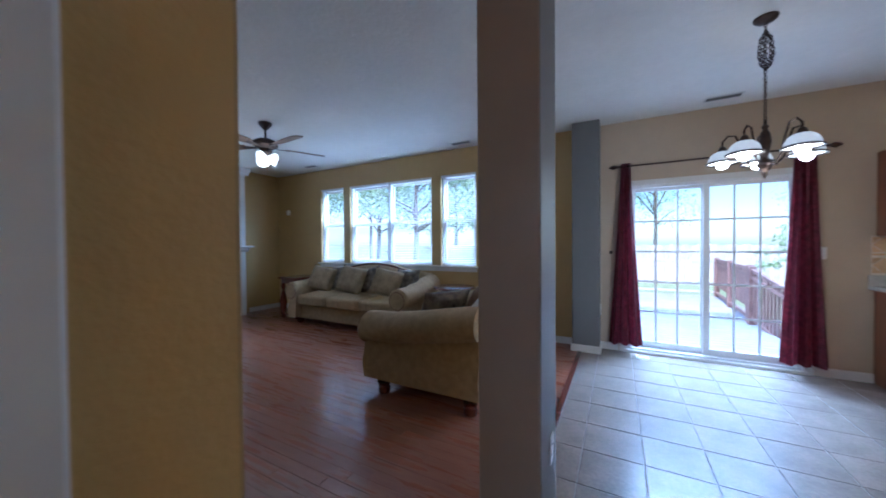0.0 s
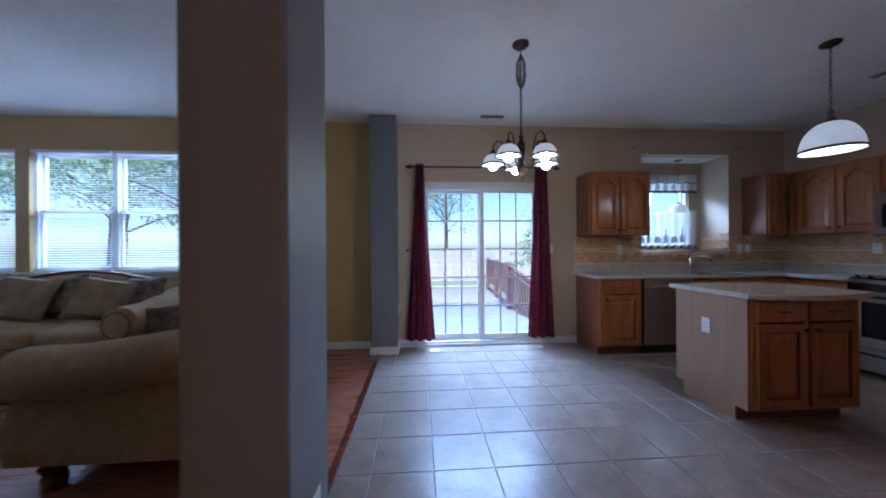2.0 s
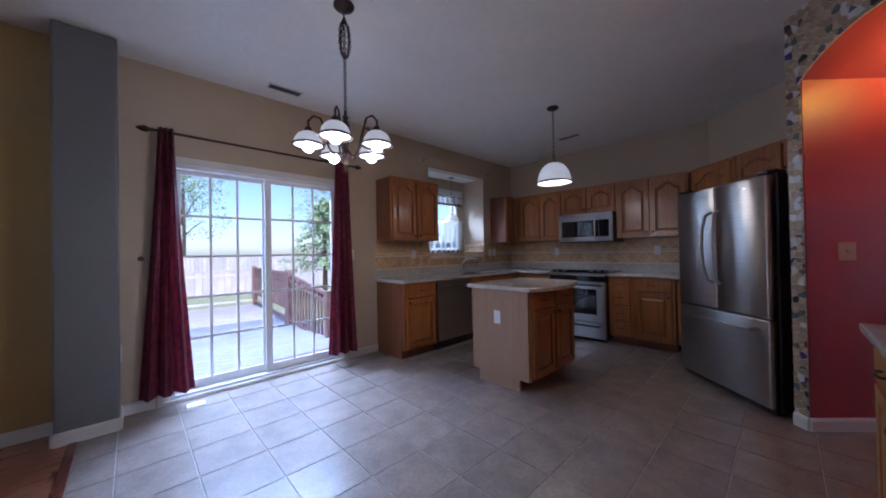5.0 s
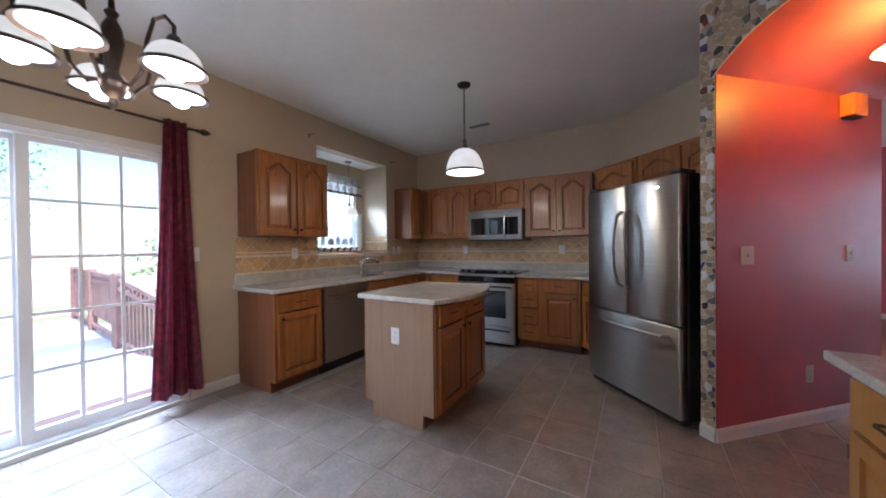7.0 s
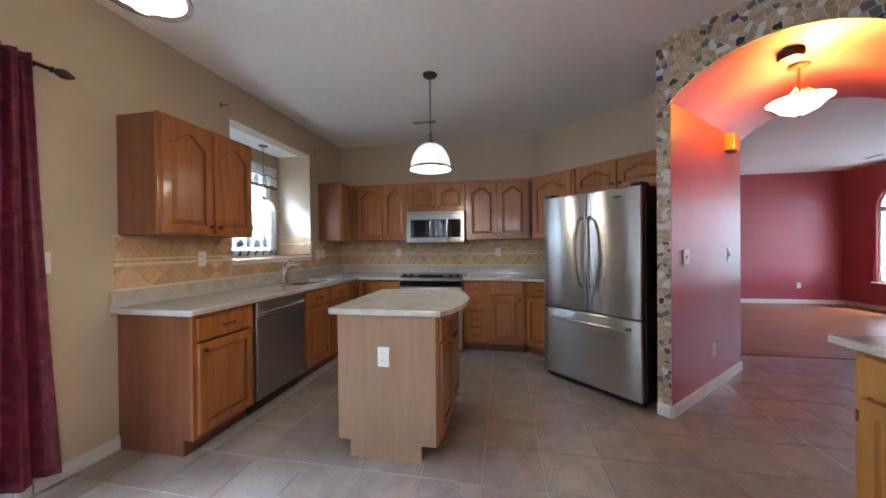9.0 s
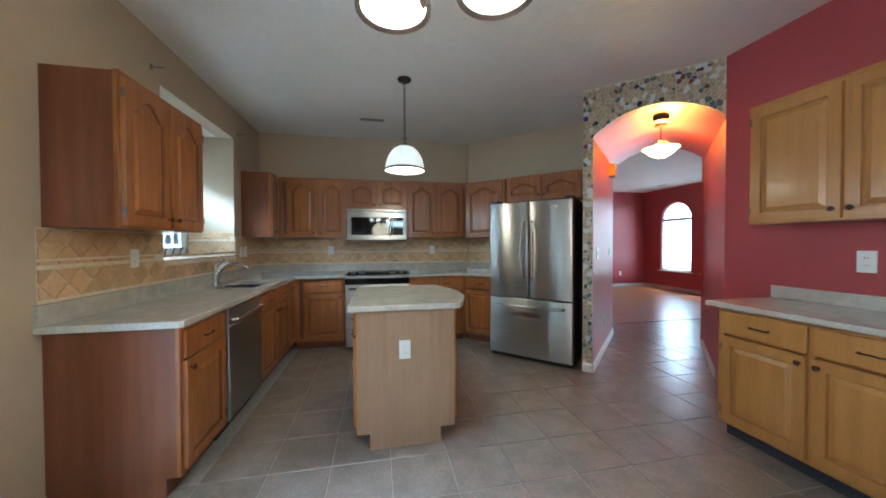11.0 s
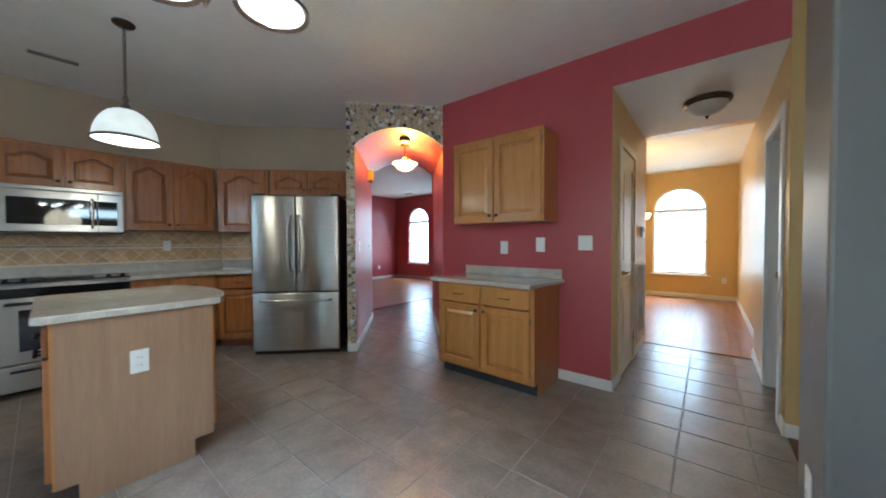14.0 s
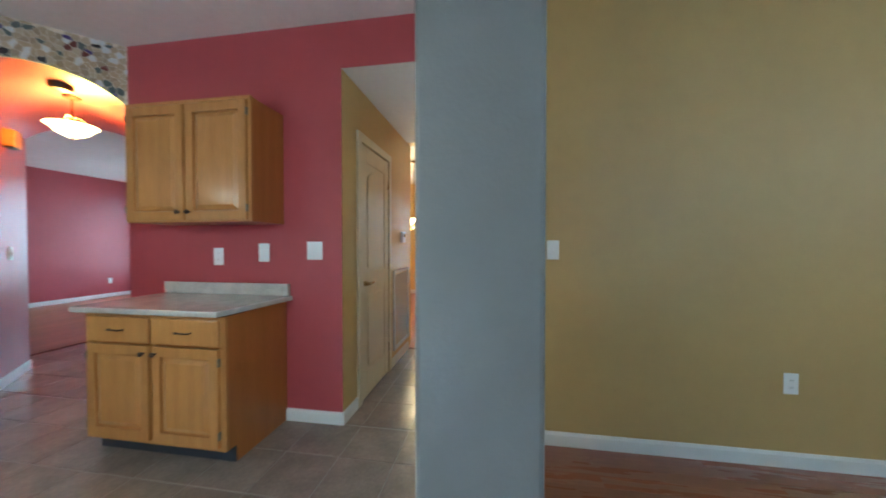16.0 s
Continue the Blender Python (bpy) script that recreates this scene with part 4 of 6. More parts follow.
for xm, k in ((4.152, 1), (4.535, -1)):
    d = part("door", door_bm(.355, .56), OAK, isl, at=pose(xm, 4.662, .125))
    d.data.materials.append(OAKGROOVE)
    part("knob", knob_bm(), BRONZE, d, at=pose(k * .15, -.02, .52), smooth=True)
    d = part("drawer", bevelled(-.178, .178, -.02, 0, 0, .135, .005, 2), OAK, isl, at=pose(xm, 4.662, .70))
    part("pull", pull_bm(), BRONZE, d, at=pose(0, -.02, .07), smooth=True)
    d = part("door", door_bm(.355, .56), OAK, isl, at=pose(xm, 5.28, .125, 0, 0, 180))
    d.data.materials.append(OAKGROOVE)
    part("knob", knob_bm(), BRONZE, d, at=pose(-k * .15, -.02, .52), smooth=True)
    d = part("drawer", bevelled(-.178, .178, -.02, 0, 0, .135, .005, 2), OAK, isl, at=pose(xm, 5.28, .70, 0, 0, 180))
    part("pull", pull_bm(), BRONZE, d, at=pose(0, -.02, .07), smooth=True)
south = [(3.895 + .93 * k / 16, 4.635 - .115 * math.sin(math.pi * (k / 16) ** .9)) for k in range(17)]
part("top", slab(south + [(4.825, 4.66), (4.82, 5.27), (4.80, 5.325), (3.91, 5.33), (3.895, 5.315)]), STONE, isl, "light grey stone top with a bowed edge")


def plate(label, x, y, z, rz, kind="outlet", w=.072, h=.117, mat=PLATE, name=None):
    p = thing(name or ("wall_outlet" if kind == "outlet" else "light_switch"), label, "outlet" if kind == "outlet" else "switch", x, y, z, rz)
    part("cover_plate", bevelled(-w / 2, w / 2, -.006, -.0005, -h / 2, h / 2, .002), mat, p)
    if kind == "outlet":
        for s in (-1, 1):
            part("socket", prism([(.017 * math.cos(a * math.pi / 6), .014 * math.sin(a * math.pi / 6) + s * .021) for a in range(12)], -.0085, -.006, "xz"), mat, p)
            part("slot", boxes((-.0075, -.0055, -.0092, -.0086, s * .021 - .004, s * .021 + .005), (.0055, .0075, -.0092, -.0086, s * .021 - .004, s * .021 + .005)), BLACK, p)
    else:
        n = max(1, int(w / .06))
        for i in range(n):
            cx = (i - (n - 1) / 2) * .046
            part("toggle", bevelled(cx - .005, cx + .005, -.014, -.006, -.011, .011, .002) if kind == "toggle" else bevelled(cx - .016, cx + .016, -.009, -.006, -.033, .033, .0015), mat, p)
    return p


plate("white duplex outlet on the tan end of the island", 3.925, 4.985, .61, -90)
plate("white duplex outlet on the grey column", 1.410, 3.69, .39, 90)
plate("white duplex outlet on the grey pilaster", 1.487, 6.56, .50, 90)
plate("white duplex outlet low on the tan wall", -.38, YS + .001, .47, 180)
plate("white light switch on the tan wall beside the hallway", .895, YS + .001, 1.21, 180, "toggle")
plate("white outlet plate on the red wall above the desk cabinet", 3.24, YS + .001, 1.155, 180, w=.08, h=.125)
plate("white wide blank plate on the red wall above the desk cabinet", 2.87, YS + .001, 1.185, 180, "switch", w=.085, h=.13)
plate("white double light switch on the red wall", 2.48, YS + .001, 1.20, 180, "switch", w=.115, h=.125)
for xx, lab in ((4.32, "beside the window recess"), (5.98, "in the corner by the sink"), (6.10, "in the corner by the sink")):
    plate("white outlet in the tiled backsplash " + lab, xx, YN - .011, 1.18, 0)
for yy in (5.78, 4.36):
    plate("white outlet in the tiled backsplash behind the counter", XE - .011, yy, 1.18, -90)
for u, z, k in ((.20, 1.16, "toggle"), (1.19, 1.16, "toggle"), (.78, .34, "outlet")):
    x, y = pq(PASS_W, u + .06)
    plate("almond plate on the red passage wall", x - .001 * U.x, y - .001 * U.y, z, -45 , k, w=.115 if u < .5 else .072, mat=ALMOND)

# desk cabinet and cabinet on the red wall
base_cabinet("light maple base cabinet with two drawers over two doors", 3.17, YS, 180, .94, [(-.45, 0, "door", 1), (0, .45, "door", -1)], depth=.53, mat=MAPLE, side=MAPLE_SIDE, toe=TOE, h=.848, group="red wall cabinets")
dt = thing("desk_top", "light grey stone top with a short backsplash on the maple cabinet", "countertop", 3.18, YS, 0, 180)
bm = prism([(-.52, -.002), (.53, -.002), (.465, -.575), (-.52, -.575)], .850, .883)
bmesh.ops.bevel(bm, geom=bm.edges[:], offset=.006, segments=2, affect="EDGES", profile=.5)
part("slab", bm, STONE, dt)
part("backsplash", bevelled(-.51, .51, -.024, -.002, .8835, .967, .003), STONE, dt)
wall_cabinet("light maple wall cabinet with two doors on the red wall", 3.17, YS, 180, .91, 1.385, 2.145, [(-.445, 0, 1), (0, .445, -1)], mat=MAPLE, side=MAPLE_SIDE, arch=0, group="red wall cabinets")

# interior doors
def six_panel(name, label, x, y, rz, w, h, knob, paint_mat=TRIM):
    d = tagged(thing(name, label, "door", x, y, 0, rz), kind="structure")
    st = .105
    part("door_leaf", boxes((-w / 2, w / 2, 0, .035, .01, h)), paint_mat, d)
    part("stile", bevelled(-w / 2, -w / 2 + st, -.008, -.0005, .01, h, .003), paint_mat, d)
    part("stile", bevelled(w / 2 - st, w / 2, -.008, -.0005, .01, h, .003), paint_mat, d)
    for z0, z1 in ((.01, .22), (.86, 1.02), (h - .13, h)):
        part("rail", bevelled(-w / 2 + st + .0005, w / 2 - st - .0005, -.008, -.0005, z0, z1, .003), paint_mat, d)
    part("lower_panel", bevelled(-w / 2 + st + .03, w / 2 - st - .03, -.008, -.0005, .25, .83, .007), paint_mat, d)
    iw = w / 2 - st - .03
    n = 10
    arc = [(iw - 2 * iw * k / n, h - .24 + .07 * math.sin(math.pi * k / n)) for k in range(n + 1)]
    part("upper_panel", prism([(-iw, 1.05), (iw, 1.05)] + arc, -.008, -.0005, "xz"), paint_mat, d)
    part("knob", tube([(knob * (w / 2 - .06), -.008, .93), (knob * (w / 2 - .06), -.05, .93), (knob * (w / 2 - .06), -.055, .93), (knob * (w / 2 - .15), -.055, .935)], [.022, .012, .010, .008], 10), BRASS, d, smooth=True)
    for z in (.25, 1.05, 1.80):
        part("hinge", tube([(-knob * (w / 2 + .002), -.008, z - .045), (-knob * (w / 2 + .002), -.008, z + .045)], .006, 6), BRASS, d)
    c = .065
    structure("door_casing", boxes((-w / 2 - c - .006, -w / 2 - .006, -.018, -.001, 0, h + .075), (w / 2 + .006, w / 2 + c + .006, -.018, -.001, 0, h + .075), (-w / 2 - .006, w / 2 + .006, -.018, -.001, h + .01, h + .075)), paint_mat, "white door casing").matrix_basis = pose(x, y, 0, 0, 0, rz)
    return d


six_panel("door_2", "cream moulded two-panel pantry door with an arched panel and brass lever", 2.28, (PD0 + PD1) / 2, -90, PD1 - PD0 - .012, PDZ - .01, -1, CREAM)
frame_3 = tagged(thing("door_3", "open doorway with white painted jambs and casing in the yellow hallway wall", "doorway"), kind="structure")
part("jamb", boxes((1.135, HWX + .002, HD0, HD0 + .02, .001, PDZ)), TRIM, frame_3)
part("jamb", boxes((1.135, HWX + .002, HD1 - .02, HD1, .001, PDZ)), TRIM, frame_3)
part("head_jamb", boxes((1.135, HWX + .002, HD0 + .02, HD1 - .02, PDZ - .02, PDZ)), TRIM, frame_3)
part("door_stop", boxes((1.19, 1.21, HD0 + .0201, HD0 + .032, .001, PDZ - .02), (1.19, 1.21, HD1 - .032, HD1 - .0201, .001, PDZ - .02)), TRIM, frame_3)
part("strike_plate", boxes((1.225, 1.25, HD0 + .0202, HD0 + .022, .90, .96)), BRASS, frame_3)
for a, b in ((HD0 - .058, HD0 + .006), (HD1 - .006, HD1 + .070)):
    part("casing", bevelled(HWX + .0021, HWX + .018, a, b, .001, PDZ + .065, .004), TRIM, frame_3)
part("casing", bevelled(HWX + .0021, HWX + .018, HD0 + .0065, HD1 - .0065, PDZ - .006, PDZ + .065, .004), TRIM, frame_3)
grille = thing("return_air_grille", "white slatted return air grille low on the yellow hallway wall", "air grille", 2.279, 1.03, 0.15, -90)
part("frame", boxes((-.28, .28, -.02, -.001, 0, .03), (-.28, .28, -.02, -.001, .79, .82), (-.28, -.25, -.02, -.001, .03, .79), (.25, .28, -.02, -.001, .03, .79)), TRIM, grille)
sl = mesh_of(boxes((-.25, .25, -.010, -.008, -.012, .012)), "slat", TRIM)
for k in range(30):
    s = new("slat", sl)
    s.parent = grille
    s.matrix_basis = pose(0, -.004, .045 + k * .025, 35)
th = thing("thermostat", "white wall thermostat on the yellow hallway wall", "thermostat", 2.279, .98, 1.32, -90)
part("case", bevelled(-.05, .05, -.03, -.001, -.06, .06, .005), PLATE, th)
part("screen", boxes((-.03, .03, -.0315, -.0301, 0, .035)), BLACKGLASS, th)

# arched front windows
def front_window(name, x0, x1, sill, spring, y, mat_wall, label):
    w = tagged(thing(name, label, "window"), kind="structure")
    c, r = (x0 + x1) / 2, (x1 - x0) / 2
    out = [(c + r * math.cos(math.pi * k / 24), spring + r * math.sin(math.pi * k / 24)) for k in range(25)]
    inn = [(c + (r - .04) * math.cos(math.pi * k / 24), spring + (r - .04) * math.sin(math.pi * k / 24)) for k in range(25)]
    part("window_frame", prism(out + inn[::-1], y - .10, y - .04, "xz"), VINYL, w)
    part("window_frame", boxes((x0, x0 + .04, y - .10, y - .04, sill, spring), (x1 - .04, x1, y - .10, y - .04, sill, spring), (x0 + .04, x1 - .04, y - .10, y - .04, sill, sill + .05),
                               (x0 + .04, x1 - .04, y - .10, y - .04, spring - .03, spring + .03), (x0 + .04, x1 - .04, y - .095, y - .045, (sill + spring) / 2 - .02, (sill + spring) / 2 + .02)), VINYL, w)
    q = part("pane", prism([(x0 + .04, sill + .05), (x1 - .04, sill + .05)] + inn, y - .074, y - .068, "xz"), GLASS, w)
    q.visible_shadow = False
    structure("window_sill", bevelled(x0 - .06, x1 + .06, y - .035, y + .04, sill - .03, sill, .006), TRIM, "white window sill")
    b = thing("window_blind", "white slat blind hanging in an arched front window", "blind", c, y - .02, spring - .03, group="front room blinds")
    bw = r - .05
    part("headrail", boxes((-bw, bw, -.015, .015, -.03, 0)), VINYL, b)
    me = mesh_of(boxes((-bw, bw, -.012, .012, -.001, .001)), "slat", VINYL)
    n = int((spring - sill - .12) / .04)
    for k in range(n):
        s = new("slat", me)
        s.parent = b
        s.matrix_basis = pose(0, 0, -.05 - .04 * k, -40)


front_window("window_5", 1.70, 2.66, .50, 1.90, YY, YELLOW, "white round-headed window of the yellow front room")
front_window("window_6", 8.72, 9.62, .52, 1.90, RY, RED, "white round-headed window of the red foyer")
front_window("window_7", 7.50, 8.40, .52, 1.90, RY, RED, "white round-headed window of the red foyer")
plate("white outlet on the yellow wall under the arched window", 1.42, YY + .001, .40, 180)
plate("white outlet on the red foyer wall", 10.199, -1.8, .38, -90)

# ceiling vents
def vent(x, y, rz, label, w=.30, d=.11):
    v = thing("ceiling_vent", label, "ceiling vent", x, y, H, rz, group="ceiling vents")
    part("frame", boxes((-w / 2, w / 2, -d / 2, -d / 2 + .014, -.008, -.0005), (-w / 2, w / 2, d / 2 - .014, d / 2, -.008, -.0005), (-w / 2, -w / 2 + .014, -d / 2 + .014, d / 2 - .014, -.008, -.0005), (w / 2 - .014, w / 2, -d / 2 + .014, d / 2 - .014, -.008, -.0005)), TRIM, v)
    part("backing", boxes((-w / 2 + .014, w / 2 - .014, -d / 2 + .014, d / 2 - .014, -.002, -.0006)), BLACK, v)
    me = mesh_of(boxes((-w / 2 + .014, w / 2 - .014, -.004, .004, -.001, .001)), "slat", VENTSLAT)
    for k in range(5):
        s = new("slat", me)
        s.parent = v
        s.matrix_basis = pose(0, -.032 + k * .016, -.0065, 35)


vent(2.60, 6.40, 0, "white ceiling register near the glass door")
vent(-.30, 6.44, 0, "white ceiling register near the living room windows")
vent(-3.3, 6.35, 0, "white ceiling register in the far corner of the living room")
vent(5.89, 5.20, 90, "white ceiling register above the kitchen")
vent(9.0, -2.0, 0, "white ceiling register in the foyer")
sm = thing("motion_sensor", "small white motion sensor in the corner near the ceiling", "sensor", -4.35, YN, 1.98)
part("case", bevelled(-.035, .035, -.05, -.001, -.05, .05, .01, 2), PLATE, sm)
br = thing("curtain_bracket", "small dark empty curtain rod bracket above the window recess", "bracket", 4.53, YN, 2.50, group="rod brackets")
part("arm", tube([(0, -.001, 0), (0, -.07, 0), (.012, -.075, .012)], .004, 6), PEWTER, br)
part("plate", boxes((-.01, .01, -.004, -.0005, -.02, .02)), PEWTER, br)
copy_thing(br, pose(5.95, YN, 2.50))

# curtains by the glass door
RODY = YN - .085
rod = thing("curtain_rod", "dark bronze curtain rod with carved finials above the glass door", "curtain rod", 2.54, RODY, 2.20)
part("rod", tube([(-.86, 0, 0), (.86, 0, 0)], .010, 10), BRONZE, rod, smooth=True)
for s in (-1, 1):
    bm = lathe([(.010, 0), (.018, .006), (.010, .016), (.020, .03), (.028, .05), (.020, .075), (.006, .10), (.001, .105)], 8)
    bmesh.ops.rotate(bm, verts=bm.verts[:], cent=(0, 0, 0), matrix=Matrix.Rotation(radians(90 * s), 3, "Y"))
    part("finial", bm, BRONZE, rod, at=pose(s * .86, 0, 0), smooth=True)
    part("bracket", tube([(s * .80, .084, -.01), (s * .80, .03, -.01), (s * .80, 0, -.014)], .006, 6), BRONZE, rod)
for cx, wtop, wbot, sd, sh_ in ((1.755, .10, .35, 1, .02), (3.255, .16, .36, 2, -.02)):
    cu = thing("curtain", "burgundy damask curtain panel flaring to the floor on a bronze rod", "curtain", cx, RODY, 0, group="door curtains")
    part("curtain_cloth", cloth(-wbot / 2, wbot / 2, .10, 2.235, .034, 3.2, nx=80, nz=24, flare=.005, seed=sd, thick=.004, narrow=wtop / wbot), BURGUNDY, cu, smooth=True)
for x in (1.60,):
    hb = thing("tieback_hook", "dark bronze curtain tieback hook on the beige wall", "hook", x, YN, 1.19, group="tiebacks")
    part("post", tube([(0, -.001, 0), (0, -.07, 0)], .007, 8), BRONZE, hb)
    part("knob", lathe([(.001, -.02), (.018, -.012), (.02, 0), (.012, .014), (.001, .018)], 10), BRONZE, hb, at=pose(0, -.08, 0, 90), smooth=True)


plate("white light switch on the beige wall beside the door curtain", 3.40, YN, 1.19, 0, "toggle")


# lamps
def chain_into(bm, pts, r=.0028, link=.026):
    pts = [Vector(p) for p in pts]
    k = 0
    for a, b in zip(pts, pts[1:]):
        L = (b - a).length
        n = max(1, round(L / (link * .72)))
        d = (b - a).normalized()
        u = d.orthogonal().normalized()
        for i in range(n):
            c = a + (b - a) * (i + .5) / n
            w = u if k % 2 else d.cross(u)
            k += 1
            ring = [c + d * (link / 2) * math.cos(t) + w * (link * .3) * math.sin(t) for t in [2 * math.pi * q / 8 for q in range(9)]]
            tube_into(bm, ring, r, 4)
    return bm


def shade_bm(r, h, neck=.022, n=28):
    prof = [(neck, 0)] + [(neck + (r - neck) * math.sin(math.pi / 2 * k / 8) ** .9, -h * (1 - math.cos(math.pi / 2 * k / 8)) ** .85) for k in range(1, 9)] + [(r + .006, -h - .006)]
    prof += [(a - .004, b + .0) for a, b in prof[::-1]]
    return lathe(prof, n, closed=False)


CHX, CHY = 2.515, 5.06
ch = thing("chandelier", "bronze five-arm chandelier with white glass bell shades and a bunched chain", "chandelier", CHX, CHY, H)
part("canopy", lathe([(.001, 0), (.062, 0), (.062, -.012), (.045, -.028), (.012, -.036), (.001, -.04)], 24), BRONZE, ch, smooth=True)
bm = chain_into(bmesh.new(), [(0, 0, -.04), (0, 0, -.695)])
for k in range(4):
    a = k * 1.7
    dx, dy = .03 * math.cos(a), .03 * math.sin(a)
    chain_into(bm, [(0, 0, -.09), (dx, dy, -.14), (dx * 1.25, dy * 1.25, -.24), (dx * .8, dy * .8, -.31), (-dx * .1, -dy * .1, -.335 + .01 * k)])
part("chain", bm, BRONZE, ch, smooth=True)
part("body", lathe([(.001, -.655), (.008, -.66), (.010, -.69), (.02, -.70), (.012, -.72), (.026, -.75), (.032, -.80), (.022, -.86), (.016, -.90), (.035, -.93), (.04, -.95), (.028, -.98), (.012, -.995), (.014, -1.01), (.004, -1.035), (.001, -1.04)], 20), BRONZE, ch, smooth=True)
SZ = -.815
for k in range(5):
    a = radians(12 + 72 * k)
    c, s = math.cos(a), math.sin(a)
    rr = .215
    pts = [(.02, -.93), (.06, -.95), (.10, -.90), (.12, -.80), (.145, -.725), (.185, -.715), (rr, -.75), (rr, SZ + .03)]
    arm = part("arm", tube([(c * u, s * u, z) for u, z in pts], .0065, 8), BRONZE, ch, smooth=True)
    part("socket_cap", lathe([(.008, .035), (.016, .03), (.026, .008), (.03, -.004), (.024, -.006)], 16), BRONZE, arm, at=pose(c * rr, s * rr, SZ), smooth=True)
    part("shade", shade_bm(.081, .072), SHADE, arm, at=pose(c * rr, s * rr, SZ), smooth=True)
    part("shade_rim", lathe([(.082, -.070), (.094, -.077), (.094, -.088), (.081, -.082)], 28, closed=False), BRONZE, arm, at=pose(c * rr, s * rr, SZ), smooth=True)
    bm = bmesh.new()
    bmesh.ops.create_uvsphere(bm, u_segments=16, v_segments=10, radius=.034)
    part("bulb", bm, BULB, arm, at=pose(c * rr, s * rr, SZ - .090), smooth=True)


def lamp_light(x, y, z, watts, color, r=.05, name="lamp_light"):
    d = bpy.data.lights.new(name, "POINT")
    d.energy, d.color, d.shadow_soft_size = watts, color, r
    new(name, d).location = (x, y, z)


PX, PY = 4.87, 4.90
pl = thing("pendant_lamp", "pendant lamp with a white ribbed glass dome on a chain", "pendant lamp", PX, PY, H)
part("canopy", lathe([(.001, 0), (.062, 0), (.062, -.01), (.05, -.022), (.01, -.03), (.001, -.034)], 24), BRONZE, pl, smooth=True)
part("chain", chain_into(bmesh.new(), [(0, 0, -.03), (0, 0, -.53)], .0022, .03), BRONZE, pl, smooth=True)
part("finial", lathe([(.006, -.50), (.02, -.53), (.012, -.555), (.028, -.58), (.045, -.61), (.04, -.615)], 16), PEWTER, pl, smooth=True)
part("shade", shade_bm(.174, .210, .04, 36), SHADE, pl, at=pose(0, 0, -.605), smooth=True)
part("shade_rim", lathe([(.174, -.200), (.185, -.209), (.185, -.224), (.175, -.220)], 36, closed=False), BRONZE, pl, at=pose(0, 0, -.605), smooth=True)
sp = thing("small_pendant", "small pendant lamp with white glass cone above the sink", "pendant lamp", 5.36, 6.95, NZ1)
part("canopy", lathe([(.001, 0), (.05, 0), (.045, -.012), (.01, -.02), (.001, -.022)], 20), PEWTER, sp, smooth=True)
part("stem", tube([(0, 0, -.02), (0, 0, -.60)], .004, 6), PEWTER, sp)
part("shade", shade_bm(.115, .11, .018, 24), SHADE, sp, at=pose(0, 0, -.61), smooth=True)
part("cap", lathe([(.005, -.56), (.02, -.59), (.03, -.613)], 14), PEWTER, sp, smooth=True)

lamp_light(CHX, CHY, H - 1.17, 8, (1.0, .80, .56), .20, "chandelier_light")
lamp_light(PX, PY, H - .80, 5.5, (1.0, .82, .60), .12, "pendant_light")

hx, hy = pq(.44, .62)
hz = arch_z(PASS_W / 2)
sdx, sdy = pq(.44, .36)
sd_ = thing("smoke_detector", "dark round smoke detector on the arched vault", "smoke detector", sdx, sdy, arch_z(.44))
part("case", lathe([(.001, .02), (.068, .02), (.068, -.028), (.055, -.045), (.001, -.048)], 20), BRONZE, sd_, smooth=True)
hl = thing("hanging_bowl_lamp", "hanging lamp with a glowing amber glass bowl under the arched vault", "ceiling lamp", hx, hy, hz)
part("canopy", lathe([(.001, .03), (.06, .03), (.06, -.015), (.05, -.025), (.001, -.028)], 8), BRONZE, hl)
part("stem", tube([(0, 0, -.02), (0, 0, -.24)], .008, 8), BRASS, hl)
for k in range(3):
    a = 2.1 * k
    part("arm", tube([(0, 0, -.10), (.05 * math.cos(a), .05 * math.sin(a), -.09), (.11 * math.cos(a), .11 * math.sin(a), -.155)], .004, 6), BRASS, hl, smooth=True, at=pose(0, 0, -.085))
part("bowl", lathe([(.001, -.265), (.03, -.262), (.10, -.225), (.14, -.18), (.165, -.165), (.16, -.161), (.13, -.175), (.09, -.215), (.02, -.252), (.001, -.255)], 32, closed=False), WARMSHADE, hl, smooth=True, at=pose(0, 0, -.085))
part("finial", lathe([(.001, -.285), (.012, -.275), (.014, -.264), (.001, -.262)], 10), BRASS, hl, smooth=True, at=pose(0, 0, -.085))
lamp_light(hx, hy, hz - .17, 21 * WK, (1.0, .60, .07), .06, "passage_lamp_light")
x, y = pq(PASS_W, 1.22)
sc = thing("door_chime", "square amber wooden door chime box on the red passage wall", "door chime", x, y, 2.19, -45)
part("box", bevelled(-.075, .075, -.075, -.001, -.075, .075, .008, 2), AMBER, sc)
part("base", boxes((-.06, .06, -.065, -.002, -.085, -.0755)), BRONZE, sc)

fl = thing("flush_ceiling_lamp", "flush hallway ceiling lamp with bronze ring and frosted glass bowl", "ceiling lamp", 1.70, 1.63, HALL_H)
part("ring", lathe([(.001, 0), (.16, 0), (.172, -.015), (.168, -.04), (.150, -.05), (.146, -.045), (.001, -.043)], 32), BRONZE, fl, smooth=True)
part("bowl", lathe([(.145, -.046), (.13, -.085), (.09, -.12), (.04, -.14), (.001, -.144)], 28, closed=False), OFFSHADE, fl, smooth=True)
part("finial", lathe([(.012, -.142), (.016, -.15), (.006, -.165), (.001, -.175)], 10), BRONZE, fl, smooth=True)
